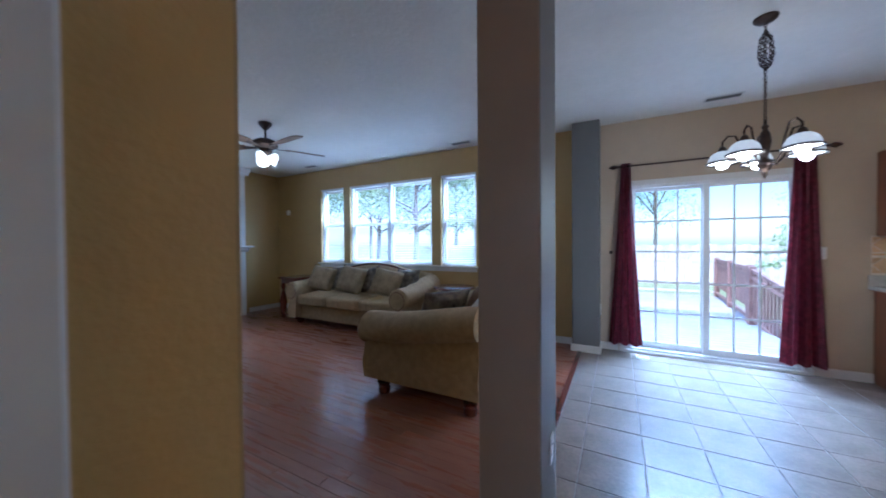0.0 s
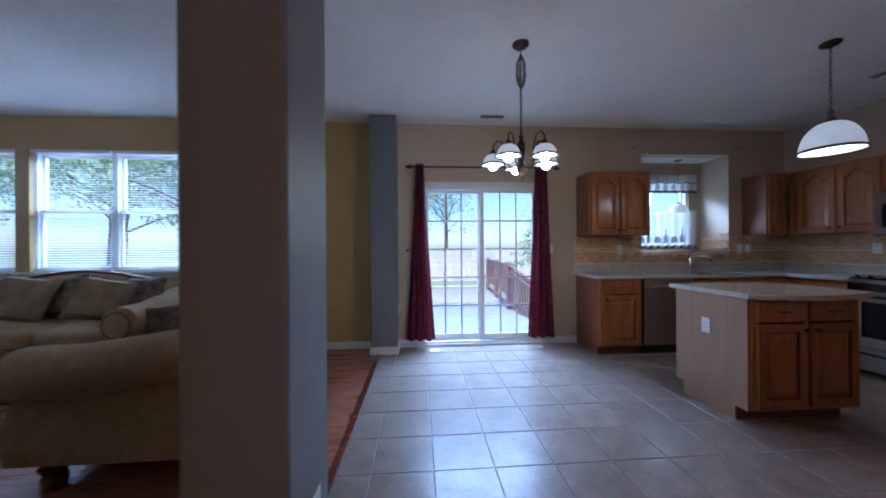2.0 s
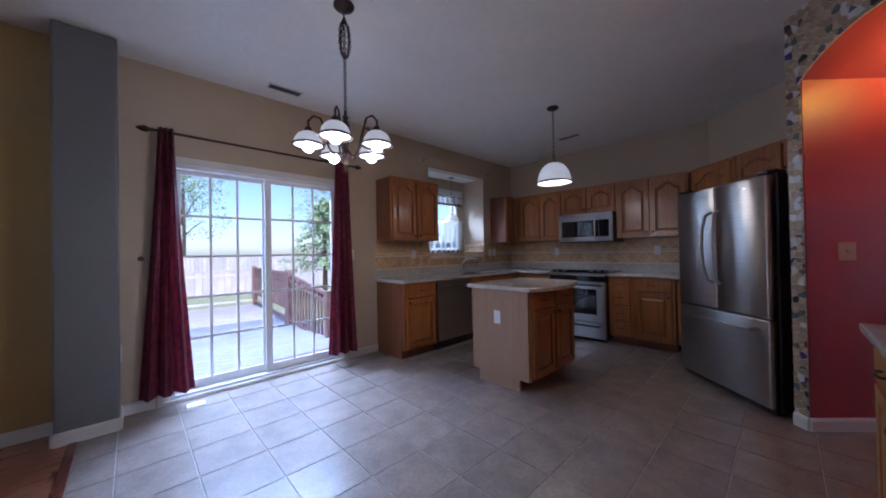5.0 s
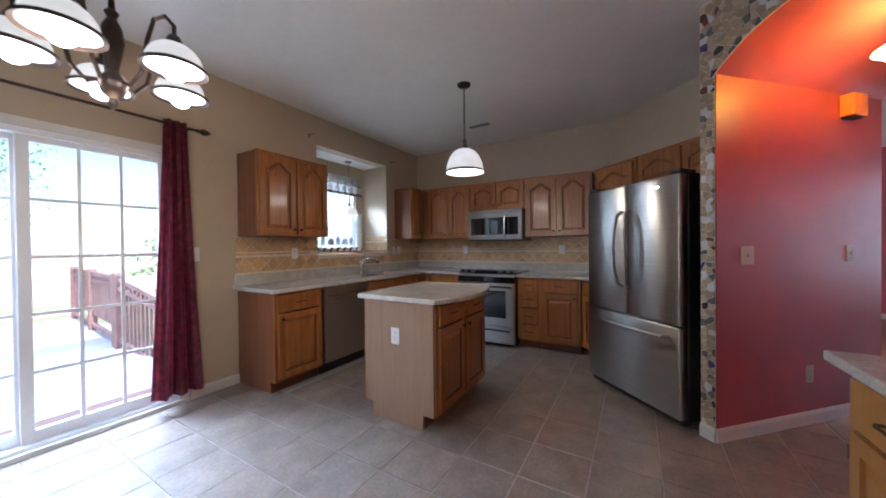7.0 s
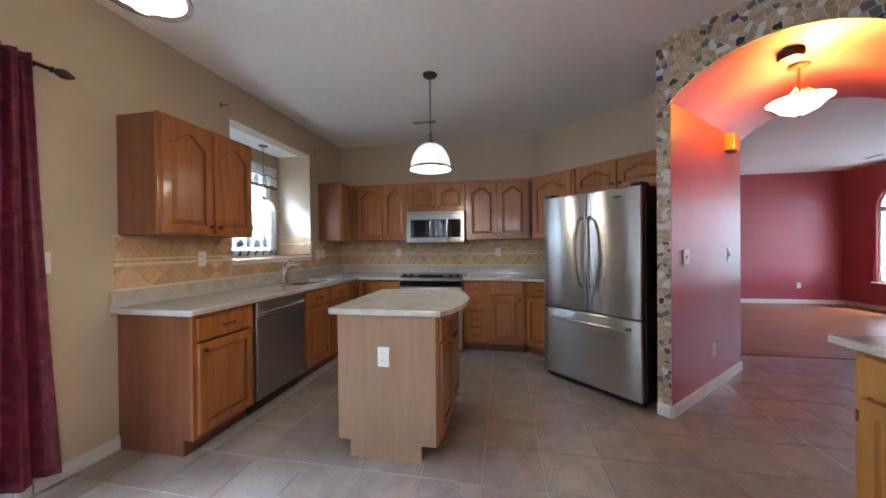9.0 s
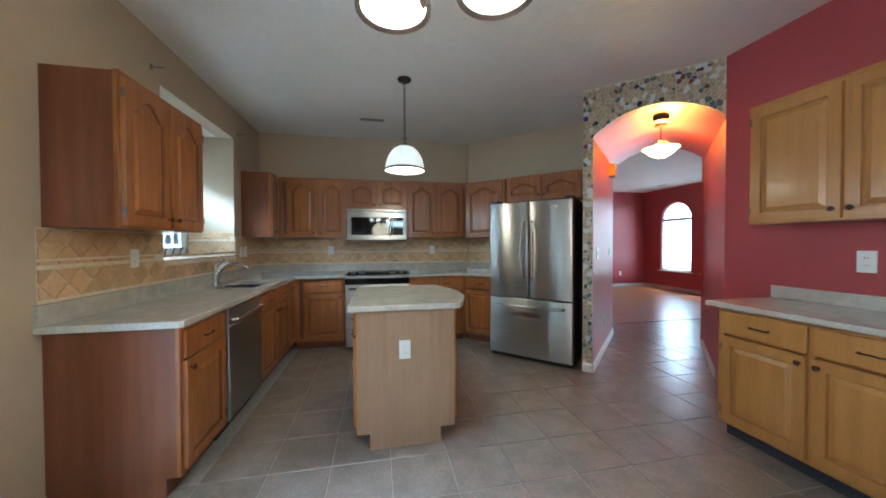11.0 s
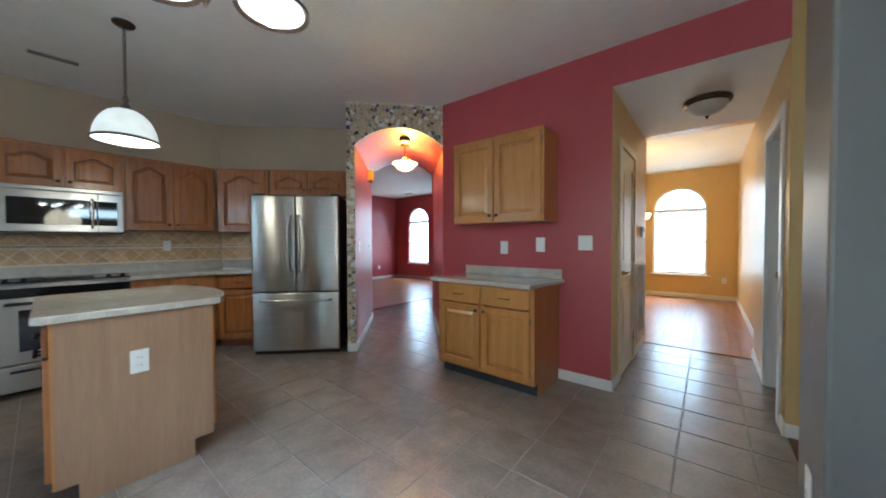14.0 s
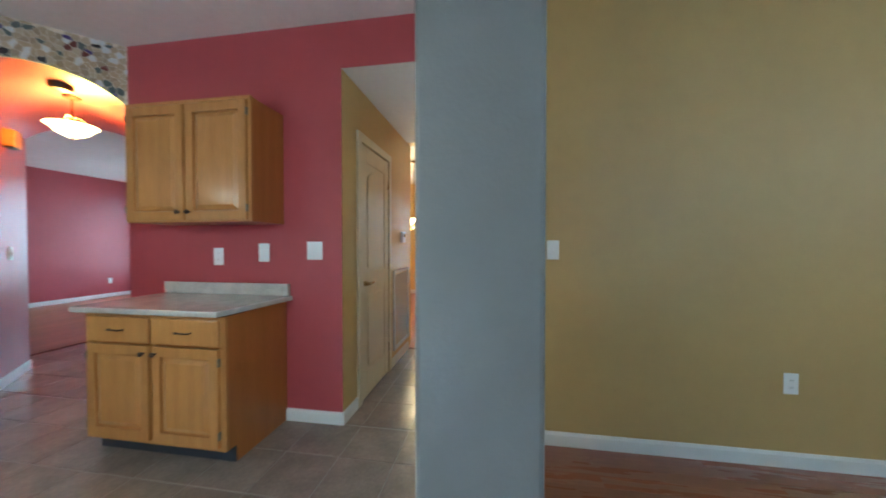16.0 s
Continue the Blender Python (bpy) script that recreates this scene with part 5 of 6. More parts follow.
fc = thing("front_room_chandelier", "small chandelier with up-turned amber shades in the yellow front room", "chandelier", 2.72, -1.3, H)
part("canopy", lathe([(.001, 0), (.06, 0), (.05, -.02), (.001, -.03)], 16), BRASS, fc, smooth=True)
part("stem", tube([(0, 0, -.02), (0, 0, -1.22)], .008, 8), BRASS, fc)
for k in range(5):
    a = radians(20 + 72 * k)
    c, s = math.cos(a), math.sin(a)
    ar = part("arm", tube([(c * .0, s * .0, -1.18), (c * .12, s * .12, -1.25), (c * .22, s * .22, -1.16)], .007, 6), BRASS, fc, smooth=True)
    part("shade", lathe([(.02, -1.16), (.05, -1.13), (.075, -1.06), (.071, -1.06), (.045, -1.125), (.018, -1.155)], 16, closed=False), WARMSHADE, ar, at=pose(c * .22, s * .22, 0), smooth=True)
lamp_light(2.72, -1.3, 1.75, 30 * WK, (1.0, .66, .30), .2, "front_room_light")

# ceiling fan
FX, FY = -2.0, 4.62
fan = thing("ceiling_fan", "dark bronze ceiling fan with wooden blades and three tulip glass lights", "ceiling fan", FX, FY, H)
part("canopy", lathe([(.001, 0), (.075, 0), (.07, -.03), (.03, -.075), (.015, -.085)], 20), BRONZE, fan, smooth=True)
part("downrod", tube([(0, 0, -.07), (0, 0, -.20)], .012, 8), BRONZE, fan)
part("motor", lathe([(.02, -.19), (.09, -.20), (.13, -.225), (.135, -.27), (.10, -.30), (.07, -.31), (.065, -.35), (.04, -.37), (.001, -.375)], 24), BRONZE, fan, smooth=True)
for k in range(5):
    a = -6 + 72 * k
    b = part("blade", prism([(.22, -.045), (.30, -.062), (.64, -.072), (.68, -.05), (.69, 0), (.68, .05), (.64, .072), (.30, .062), (.22, .045)], -.004, .004), FANWOOD, fan, at=pose(0, 0, -.285, 0, 0, a) @ pose(0, 0, 0, 11))
    part("blade_iron", prism([(.10, -.018), (.20, -.03), (.26, -.02), (.26, .02), (.20, .03), (.10, .018)], -.0095, -.0045), BRONZE, b)
for k in range(3):
    a = radians(-70 + 120 * k)
    c, s = math.cos(a), math.sin(a)
    l_ = part("light_arm", tube([(0, 0, -.35), (c * .07, s * .07, -.375), (c * .12, s * .12, -.36)], .010, 8), BRONZE, fan, smooth=True)
    sh_m = pose(c * .12, s * .12, -.365) @ Matrix.Rotation(radians(38), 4, Vector((-s, c, 0))) 
    part("shade", lathe([(.022, 0), (.038, -.02), (.054, -.06), (.072, -.12), (.068, -.12), (.050, -.06), (.033, -.02), (.018, 0)], 18, closed=False), FANSHADE, l_, at=sh_m, smooth=True)
part("pull_chain", tube([(.03, 0, -.37), (.03, 0, -.56)], .0018, 4), BRASS, fan)

# fireplace built-in on the west wall
fp = thing("fireplace_surround", "white painted built-in fireplace wall with niches, mantel shelf and marble surround", "fireplace", XW, 3.95, 0)
FXO = .20
holes = [(.70, 1.72, .25, 1.07), (1.20, 1.72, 1.46, 1.89), (1.20, 1.72, 2.0, 2.5), (-1.0, 1.02, 1.46, 2.46), (-.55, .55, .12, 1.02)]
ys = sorted({-1.9, 1.90, *[h[0] for h in holes], *[h[1] for h in holes]})
bm = bmesh.new()
for a, b in zip(ys, ys[1:]):
    if b - a < 1e-6:
        continue
    z = 0.0
    for s0, s1 in sorted((h[2], h[3]) for h in holes if h[0] < (a + b) / 2 < h[1]) + [(H - .0005, H - .0005)]:
        if s0 > z:
            box_into(bm, .15, FXO, max(a, -1.6), b, z + .001, s0)
        z = s1
part("face", bm, TRIM, fp)
for bx in ((-.149, -.145, .70, 1.72, .20, 1.12), (-.149, -.145, 1.20, 1.72, 1.44, 2.52), (-.149, -.145, -1.0, 1.02, 1.44, 2.48)):
    part("niche_back", boxes(bx), TAN, fp, "tan painted niche back")
for bx in ((-.144, .149, .69, .699, .24, 1.08), (-.144, .149, 1.721, 1.73, .24, 1.08), (-.144, .149, 1.19, 1.199, 1.45, 2.51), (-.144, .149, 1.721, 1.73, 1.45, 2.51), (-.144, .149, 1.021, 1.03, 1.45, 2.47)):
    part("niche_side", boxes(bx), TAN, fp)
for bx in ((-.144, .149, .70, 1.72, .24, .249), (-.144, .149, .70, 1.72, 1.071, 1.08), (-.144, .149, 1.20, 1.72, 1.45, 1.459), (-.144, .149, 1.20, 1.72, 1.891, 1.999), (-.144, .149, 1.20, 1.72, 2.501, 2.51), (-.144, .149, -1.0, 1.02, 1.45, 1.459), (-.144, .149, -1.0, 1.02, 2.461, 2.47)):
    part("niche_shelf", boxes(bx), TAN, fp)
part("niche_shelf", boxes((-.144, .16, .70, 1.72, .50, .52)), TRIM, fp)
part("side", boxes((.002, .15, 1.88, 1.90, .001, H - .001)), TRIM, fp)
part("mantel_shelf", bevelled(.15, .36, -1.65, 1.97, 1.27, 1.30, .006), TRIM, fp)
part("mantel_moulding", prism([(FXO, 1.19), (.22, 1.19), (.25, 1.22), (.27, 1.255), (.31, 1.269), (FXO, 1.269)], -1.62, 1.93, "xz"), TRIM, fp)
part("crown_moulding", prism([(FXO, 2.62), (.22, 2.62), (.24, 2.66), (.28, 2.70), (.30, 2.748), (FXO, 2.748)], -1.6, 1.96, "xz"), TRIM, fp)
part("marble_surround", boxes((.12, .19, -.55, -.38, .12, 1.02), (.12, .19, .38, .55, .12, 1.02), (.12, .19, -.38, .38, .84, 1.02)), MARBLE, fp, "reddish marble surround")
part("firebox", boxes((.05, .10, -.38, .38, .12, .84)), BLACK, fp)
for z in (.12, 1.08):
    part("ledge_trim", boxes((FXO + .0005, FXO + .012, .66, 1.76, z, z + .03)), TRIM, fp)
tw = thing("transom_light", "small bright transom window high in the tan niche", "window", XW, 3.95, 0)
part("window_frame", boxes((-.144, -.136, -.52, .81, 2.02, 2.33)), VINYL, tw)
part("pane", boxes((-.1355, -.134, -.49, .78, 2.055, 2.30)), material("sky_pane", (.8, .85, .9), None, .3, emit=(.75, .88, 1.0), power=9.0), tw)
for k in range(3):
    cd = thing("candle_holder", "small white votive candle holder on the dark niche shelf", "candle holder", XW + .03, 3.95 + 1.33 + .11 * k, 1.4605, group="candle holders")
    part("cup", lathe([(.02, 0), (.03, .004), (.04, .05), (.034, .052), (.02, .012), (.001, .01)], 14, closed=False), PLATE, cd, smooth=True)


# upholstered seats
def cushion(w, d, h, r=.06, puff=.02, n=2):
    bm = bmesh.new()
    box_into(bm, -w / 2, w / 2, -d / 2, d / 2, 0, h)
    bmesh.ops.subdivide_edges(bm, edges=bm.edges[:], cuts=3, use_grid_fill=True)
    for v in bm.verts:
        fx_, fy_ = 1 - (2 * v.co.x / w) ** 2, 1 - (2 * v.co.y / d) ** 2
        v.co.z += puff * max(0, fx_) * max(0, fy_) * (1 if v.co.z > h * .6 else 0)
        if v.co.z > h * .2:
            v.co.y += (puff * .6 * fx_ * (1 if v.co.y > 0 else -1)) if abs(v.co.y) > d * .49 else 0
    es = [e for e in bm.edges if len(e.link_faces) == 2 and e.calc_face_angle(0) > radians(50)]
    bmesh.ops.bevel(bm, geom=es, offset=min(r, h * .4), segments=4, affect="EDGES", profile=.6)
    return bm


def pillow_bm(w, h, t):
    bm = bmesh.new()
    n = 10
    for s in (-1, 1):
        g = []
        for j in range(n + 1):
            for i in range(n + 1):
                u, v = 2 * i / n - 1, 2 * j / n - 1
                k = 1 - .10 * (1 - abs(u) ** 2) * abs(v) ** 4 - .10 * (1 - abs(v) ** 2) * abs(u) ** 4
                z = t / 2 * ((1 - u ** 4) * (1 - v ** 4)) ** .55
                g.append(bm.verts.new((u * w / 2 * k, s * z, v * h / 2 * k + h / 2)))
        for j in range(n):
            for i in range(n):
                a = j * (n + 1) + i
                bm.faces.new((g[a], g[a + 1], g[a + n + 2], g[a + n + 1]))
    bmesh.ops.remove_doubles(bm, verts=bm.verts[:], dist=.0005)
    bmesh.ops.recalc_face_normals(bm, faces=bm.faces[:])
    return bm


def foot_bm():
    return lathe([(.03, 0), (.05, .01), (.055, .04), (.05, .06), (.03, .07), (.055, .085), (.06, .105)], 16)


def seat_thing(name, label, x, y, rz, w, seats, back_mat, D=1.0):
    """Faces -y; origin at the middle of the floor under it."""
    s = thing(name, label, "sofa", x, y, 0, rz)
    iw = w - .50
    part("base", bevelled(-w / 2 + .11, w / 2 - .11, -D / 2 + .06, D / 2 - .08, .10, .33, .03, 3), SOFA, s, smooth=True)
    # back: a board with a gently arched top and rolled rim
    n = 20
    top = [(-(w / 2 - .14) + (w - .28) * k / n, .83 + .14 * math.sin(math.pi * k / n) ** 1.2) for k in range(n + 1)]
    bm = bmesh.new()
    secs = []
    for x_, z_ in top:
        y0 = D / 2 - .02
        prof = [(y0 - .04, .12), (y0 + .00, .30), (y0 + .05, .70), (y0 + .075, z_ - .06), (y0 + .06, z_ - .01), (y0 + .01, z_ + .015), (y0 - .06, z_), (y0 - .12, z_ - .05), (y0 - .20, .60), (y0 - .25, .34), (y0 - .25, .12)]
        secs.append([bm.verts.new((x_, yy, zz)) for yy, zz in prof])
    for a, b in zip(secs, secs[1:]):
        for i in range(len(a)):
            bm.faces.new((a[i], a[(i + 1) % len(a)], b[(i + 1) % len(a)], b[i]))
    bm.faces.new(secs[0])
    bm.faces.new(secs[-1][::-1])
    bmesh.ops.recalc_face_normals(bm, faces=bm.faces[:])
    part("backrest", bm, back_mat, s, smooth=True)
    if seats == 3:
        part("crest_trim", tube([(x_ * .8, D / 2 - .10, z_ + .012) for x_, z_ in top], .016, 8), MAHOG, s, "carved dark wooden crest trim", smooth=True)
    for sg in (-1, 1):
        # rolled arm: its section in x-z, swept along y, rising to the back
        sec = []
        cx, cz, r = sg * (w / 2 - .16), .58, .135
        bm = bmesh.new()
        for yy, dz, k in ((-D / 2 - .06, -.03, .86), (-D / 2 - .03, -.01, 1.0), (-D / 2 + .25, 0, 1.0), (-.05, .03, 1.0), (D / 2 - .2, .09, 1.02), (D / 2 - .02, .12, 1.0)):
            ring = []
            for q in range(15):
                t = radians(-78 + 280 * q / 14)
                ring.append((cx + sg * k * r * math.cos(t) * 1.15, cz + dz + k * r * math.sin(t)))
            ring = ring + [(sg * (w / 2 - .27), .40), (sg * (w / 2 - .27), .14), (sg * (w / 2 - .10), .12), (sg * (w / 2 - .085), .28)]
            sec.append([bm.verts.new((a, yy, b)) for a, b in ring])
        for a, b in zip(sec, sec[1:]):
            for i in range(len(a)):
                bm.faces.new((a[i], a[(i + 1) % len(a)], b[(i + 1) % len(a)], b[i]))
        bm.faces.new(sec[0])
        bm.faces.new(sec[-1][::-1])
        bmesh.ops.recalc_face_normals(bm, faces=bm.faces[:])
        arm = part("arm", bm, SOFA, s, smooth=True)
        part("arm_front", lathe([(.001, .012), (.05, .018), (.085, .012), (.105, .016), (.115, 0)], 20), SOFA, arm, at=pose(cx, -D / 2 - .06, cz - .03, 90), smooth=True)
        part("piping", tube([(cx + .118 * math.cos(2 * math.pi * q / 20), -D / 2 - .064, cz - .03 + .118 * math.sin(2 * math.pi * q / 20)) for q in range(21)], .011, 6), PILLOW2, arm, smooth=True)
    sw = iw / seats
    for k in range(seats):
        cxx = -iw / 2 + sw * (k + .5)
        part("seat_cushion", cushion(sw - .014, .68, .17, .06, .055), SOFA, s, at=pose(cxx, -.13, .332), smooth=True)
        part("back_cushion", cushion(sw - .01, .32 if seats == 3 else .38, .20, .07, .05), SOFA, s, at=pose(cxx, .30, .46, 78), smooth=True)
    for fx_ in (-w / 2 + .13, w / 2 - .13):
        for fy_ in (-D / 2 + .15, D / 2 - .10):
            part("foot", foot_bm(), MAHOG, s, "turned reddish mahogany foot", at=pose(fx_, fy_, 0), smooth=True)
    return s


seat_thing("sofa", "beige chenille three-seat rolled-arm sofa with a camel back under the windows", -1.97, 6.20, 0, 2.45, 3, SOFA, .88)
seat_thing("loveseat", "beige chenille rolled-arm loveseat with a cream quilted back", .25, 5.17, -90, 1.68, 2, SOFABACK, 1.07)


def pillow(x, y, z, rx, rz, mat, label, w=.5, h=.46, t=.17, tilt=0):
    p = thing("throw_pillow", label, "pillow", x, y, z, rz, group="throw pillows")
    part("cushion", pillow_bm(w, h, t), mat, p, at=pose(0, 0, 0, rx) @ pose(0, 0, .04 if tilt else 0, 0, tilt), smooth=True)


pillow(-2.74, 5.98, .50, -22, 14, SOFAP, "plain beige throw pillow leaning on the sofa back", .50, .44, .2, 10)
pillow(-2.48, 6.16, .51, -16, -10, PILLOW, "dark patterned throw pillow leaning on the sofa back", .46, .42, .17, -8)
pillow(-2.08, 5.96, .50, -22, 4, SOFAP, "plain beige throw pillow leaning on the sofa back", .52, .46, .2, 8)
pillow(-1.80, 6.14, .51, -16, -12, PILLOW, "dark patterned throw pillow leaning on the sofa back", .46, .42, .17, -10)
pillow(-1.38, 5.96, .50, -24, 16, SOFAP, "plain beige throw pillow leaning on the sofa back", .50, .44, .2, 12)
pillow(-1.12, 6.16, .51, -16, -8, PILLOW, "dark patterned throw pillow leaning on the sofa back", .46, .44, .16)
pillow(.14, 4.92, .50, -30, -120, PILLOW, "dark patterned throw pillow lying against the loveseat arm", .50, .44)
pillow(.38, 5.16, .50, -24, -84, PILLOW2, "brown throw pillow on the loveseat")
pillow(.40, 5.55, .50, -20, -80, PILLOW, "patterned throw pillow on the loveseat", .46, .42)

et = thing("end_table", "carved reddish mahogany end table with a dark top beside the sofa", "end table", -3.50, 6.25, 0)
part("tabletop", bevelled(-.24, .24, -.28, .28, .70, .735, .012, 2), MAHOG, et)
part("apron", boxes((-.20, .20, -.24, .24, .62, .70)), MAHOG, et)
part("lower_shelf", bevelled(-.22, .22, -.26, .26, .06, .09, .008), MAHOG, et)
for sx in (-1, 1):
    for sy in (-1, 1):
        part("leg", lathe([(.03, 0), (.035, .03), (.02, .07), (.045, .14), (.065, .28), (.045, .40), (.02, .50), (.04, .56), (.03, .62)], 12), MAHOG, et, at=pose(sx * .18, sy * .22, 0), smooth=True)
rt = thing("round_table", "round dark wooden side table between the two sofas", "side table", -.28, 6.15, 0)
part("tabletop", lathe([(.001, .70), (.27, .70), (.285, .712), (.28, .73), (.26, .735), (.001, .735)], 32), MAHOG, rt, smooth=True)
part("pedestal", lathe([(.03, .70), (.045, .60), (.03, .45), (.06, .30), (.05, .18), (.08, .10)], 16), MAHOG, rt, smooth=True)
part("base", lathe([(.001, 0), (.20, 0), (.20, .03), (.10, .07), (.001, .10)], 24), MAHOG, rt, smooth=True)
dm = thing("floor_register", "small white floor vent beside the glass door", "floor vent", 1.92, 6.50, 0)
part("grille", boxes((-.06, .06, -.05, .05, .001, .008)), PLATE, dm)

lamp_light(FX, FY, H - .56, 3, (1.0, .88, .72), .2, "fan_light")

# outside
structure("ground", boxes((-400, 400, 7.25, 600, -.62, -.60), (-400, 400, -600, -3.85, -.62, -.60), (-400, -4.95, -3.85, 7.25, -.62, -.60), (10.6, 400, -3.85, 7.25, -.62, -.60)), GRASS, "green lawn round the house")
deck = tagged(thing("deck", "pale weathered wooden deck with boards running across", "deck"), kind="structure")
part("deck_frame", boxes((-.6, 4.05, 6.85, 13.3, -.34, -.15)), DECK, deck)
me = mesh_of(bevelled(-2.35, 2.35, -.068, .068, -.018, .018, .004), "deck_board", DECK)
for k in range(44):
    s = new("deck_board", me)
    s.parent = deck
    s.matrix_basis = pose(1.72, 6.93 + .144 * k, -.13)


def railing(name, label, pts, zs, mat, solid=False, h=.92):
    r = thing(name, label, "railing", group="deck railings")
    (x0, y0), (x1, y1) = pts
    z0, z1 = zs
    L = math.hypot(x1 - x0, y1 - y0)
    ang = math.atan2(y1 - y0, x1 - x0)
    for z in (h, h - .12, .10):
        part("rail", tube([(x0, y0, z0 + z), (x1, y1, z1 + z)], .035, 4), mat, r)
    n = int(L / (.105 if not solid else .15))
    me = mesh_of(boxes((-.018 if not solid else -.065, .018 if not solid else .065, -.012, .012, .08 if not solid else .27, h - .02)), "baluster", mat)
    for k in range(n + 1):
        f = k / n
        s = new("baluster", me)
        s.parent = r
        s.matrix_basis = pose(x0 + (x1 - x0) * f, y0 + (y1 - y0) * f, z0 + (z1 - z0) * f, 0, 0, math.degrees(ang))
    m = max(1, round(L / 1.8))
    me = mesh_of(bevelled(-.05, .05, -.05, .05, -.2, h + .06, .006), "post", mat)
    for k in range(m + 1):
        f = k / m
        s = new("post", me)
        s.parent = r
        s.matrix_basis = pose(x0 + (x1 - x0) * f, y0 + (y1 - y0) * f, z0 + (z1 - z0) * f)


railing("deck_railing", "weathered wooden deck railing with close boards above a gap", ((-.5, 13.2), (3.98, 13.2)), (-.11, -.11), FENCE, solid=True)
railing("deck_railing", "weathered wooden deck railing with slim balusters", ((-.55, 7.0), (-.55, 13.1)), (-.11, -.11), FENCE)
railing("side_railing", "red stained deck side railing with close upright boards", ((3.95, 13.05), (3.71, 9.75)), (-.11, -.11), DECKRED, solid=True, h=.96)
railing("stair_railing", "dark red stained deck railing with slim balusters", ((3.70, 9.62), (3.80, 8.2)), (-.09, -.36), DECKRED, h=.92)
gf = thing("garden_fence", "tall weathered board fence across the garden", "fence", 0, 22, -.6)
me = mesh_of(bevelled(-.07, .07, -.012, .012, 0, 1.8, .004), "board", FENCE)
for k in range(150):
    s = new("board", me)
    s.parent = gf
    s.matrix_basis = pose(-14 + .155 * k + 3, .004 * (k % 3), .03 * math.sin(k * 1.7))
part("rail", boxes((-14, 14, .03, .07, .4, .48), (-14, 14, .03, .07, 1.35, 1.43)), FENCE, gf)


def leafy(bm, cx, cy, cz, r, n, rnd, s=.10):
    for _ in range(n):
        v = Vector((rnd.gauss(0, 1), rnd.gauss(0, 1), rnd.gauss(0, 1))).normalized() * r * rnd.uniform(.55, 1.05)
        p = Vector((cx, cy, cz)) + Vector((v.x, v.y, v.z * .8))
        a = Vector((rnd.gauss(0, 1), rnd.gauss(0, 1), rnd.gauss(0, 1))).normalized()
        b = a.orthogonal().normalized()
        k = s * rnd.uniform(.6, 1.4)
        bm.faces.new([bm.verts.new(p + q) for q in (a * k, b * k * .5, -a * k, -b * k * .5)])


def tree(x, y, h, r, seed, label):
    rnd = random.Random(seed)
    t = thing("tree", label, "tree", x, y, -.6, group="garden trees")
    bm = tube([(0, 0, 0), (.1, .05, h * .3), (.05, .1, h * .6), (.15, 0, h * .85)], [.16, .13, .09, .03], 8)
    cl = []
    for k in range(9):
        a = rnd.uniform(0, 6.28)
        z0 = h * rnd.uniform(.3, .75)
        e = (math.cos(a) * r * rnd.uniform(.4, .9), math.sin(a) * r * rnd.uniform(.4, .9), z0 + h * rnd.uniform(.1, .3))
        tube_into(bm, [(.08, .05, z0), (e[0] * .5, e[1] * .5, z0 + (e[2] - z0) * .6), e], [.06, .04, .015], 6)
        cl.append(e)
    part("trunk", bm, BARK, t)
    bm = bmesh.new()
    for e in cl + [(0, 0, h * .9), (r * .3, 0, h * .8), (-r * .4, .2, h * .75)]:
        leafy(bm, *e, r * rnd.uniform(.35, .55), 420, rnd)
    part("crown", bm, LEAF, t)


for i, (x, y, h, r) in enumerate([(-4.5, 21, 8, 3.2), (1.2, 30, 10, 4.2), (-9, 24, 9, 3.4), (-1, 38, 12, 5), (17, 34, 10, 4), (-13, 20, 9, 4.2), (-18, 25, 11, 4.6), (-8, 17, 8, 3.6), (-5.5, 28, 11, 4.8), (-22, 19, 9, 4.2), (-1.5, 24, 9, 3.8), (4.5, 36, 11, 4.6)]):
    tree(x, y, h, r, i, "leafy green garden tree behind the deck")
cf = thing("conifer", "spreading green conifer beyond the deck stairs", "tree", 7.4, 16.5, -.6, group="garden trees")
part("trunk", tube([(0, 0, 0), (.05, 0, 2), (0, .05, 4.2)], [.12, .08, .02], 8), BARK, cf)
bm = bmesh.new()
rnd = random.Random(5)
for k in range(46):
    z = 1.2 + 2.9 * k / 45
    a, L = k * 2.4, 1.9 * (1 - k / 52)
    for q in range(9):
        f = (q + 1) / 9
        leafy(bm, L * f * math.cos(a), L * f * math.sin(a), z - .25 * f, .16, 12, rnd, .07)
part("crown", bm, LEAF, cf)
street = structure("road", boxes((-60, 60, -16, -10, -.598, -.58)), material("asphalt", (.05, .05, .052), None, .9, scale=20), "grey asphalt street in front")


# daylight that falls in through the openings
def sky_lamp(name, x, y, z, w, h, rz, watts, color=(.76, .88, 1.0), tilt=0):
    d = bpy.data.lights.new(name, "AREA")
    d.shape, d.size, d.size_y, d.energy, d.color = "RECTANGLE", w, h, watts, color
    ob = new(name, d)
    ob.matrix_basis = pose(x, y, z, 90 + tilt, 0, rz)


sky_lamp("skylight_living", -1.80, 7.75, 3.65, 3.6, 1.3, 180, 230, tilt=-45)
sky_lamp("skylight_door", 2.9, 8.9, 4.2, 3.2, 2.2, 180, 600, (.66, .82, 1.0), tilt=-48)
sky_lamp("skylight_sink", 5.25, 8.5, 2.3, 1.8, 1.6, 180, 28, tilt=-12)
sky_lamp("skylight_front_room", 2.18, YY - .35, 1.45, 1.3, 2.0, 0, 24)
sky_lamp("skylight_foyer", 8.4, RY - .35, 1.45, 3.0, 2.0, 0, 65)

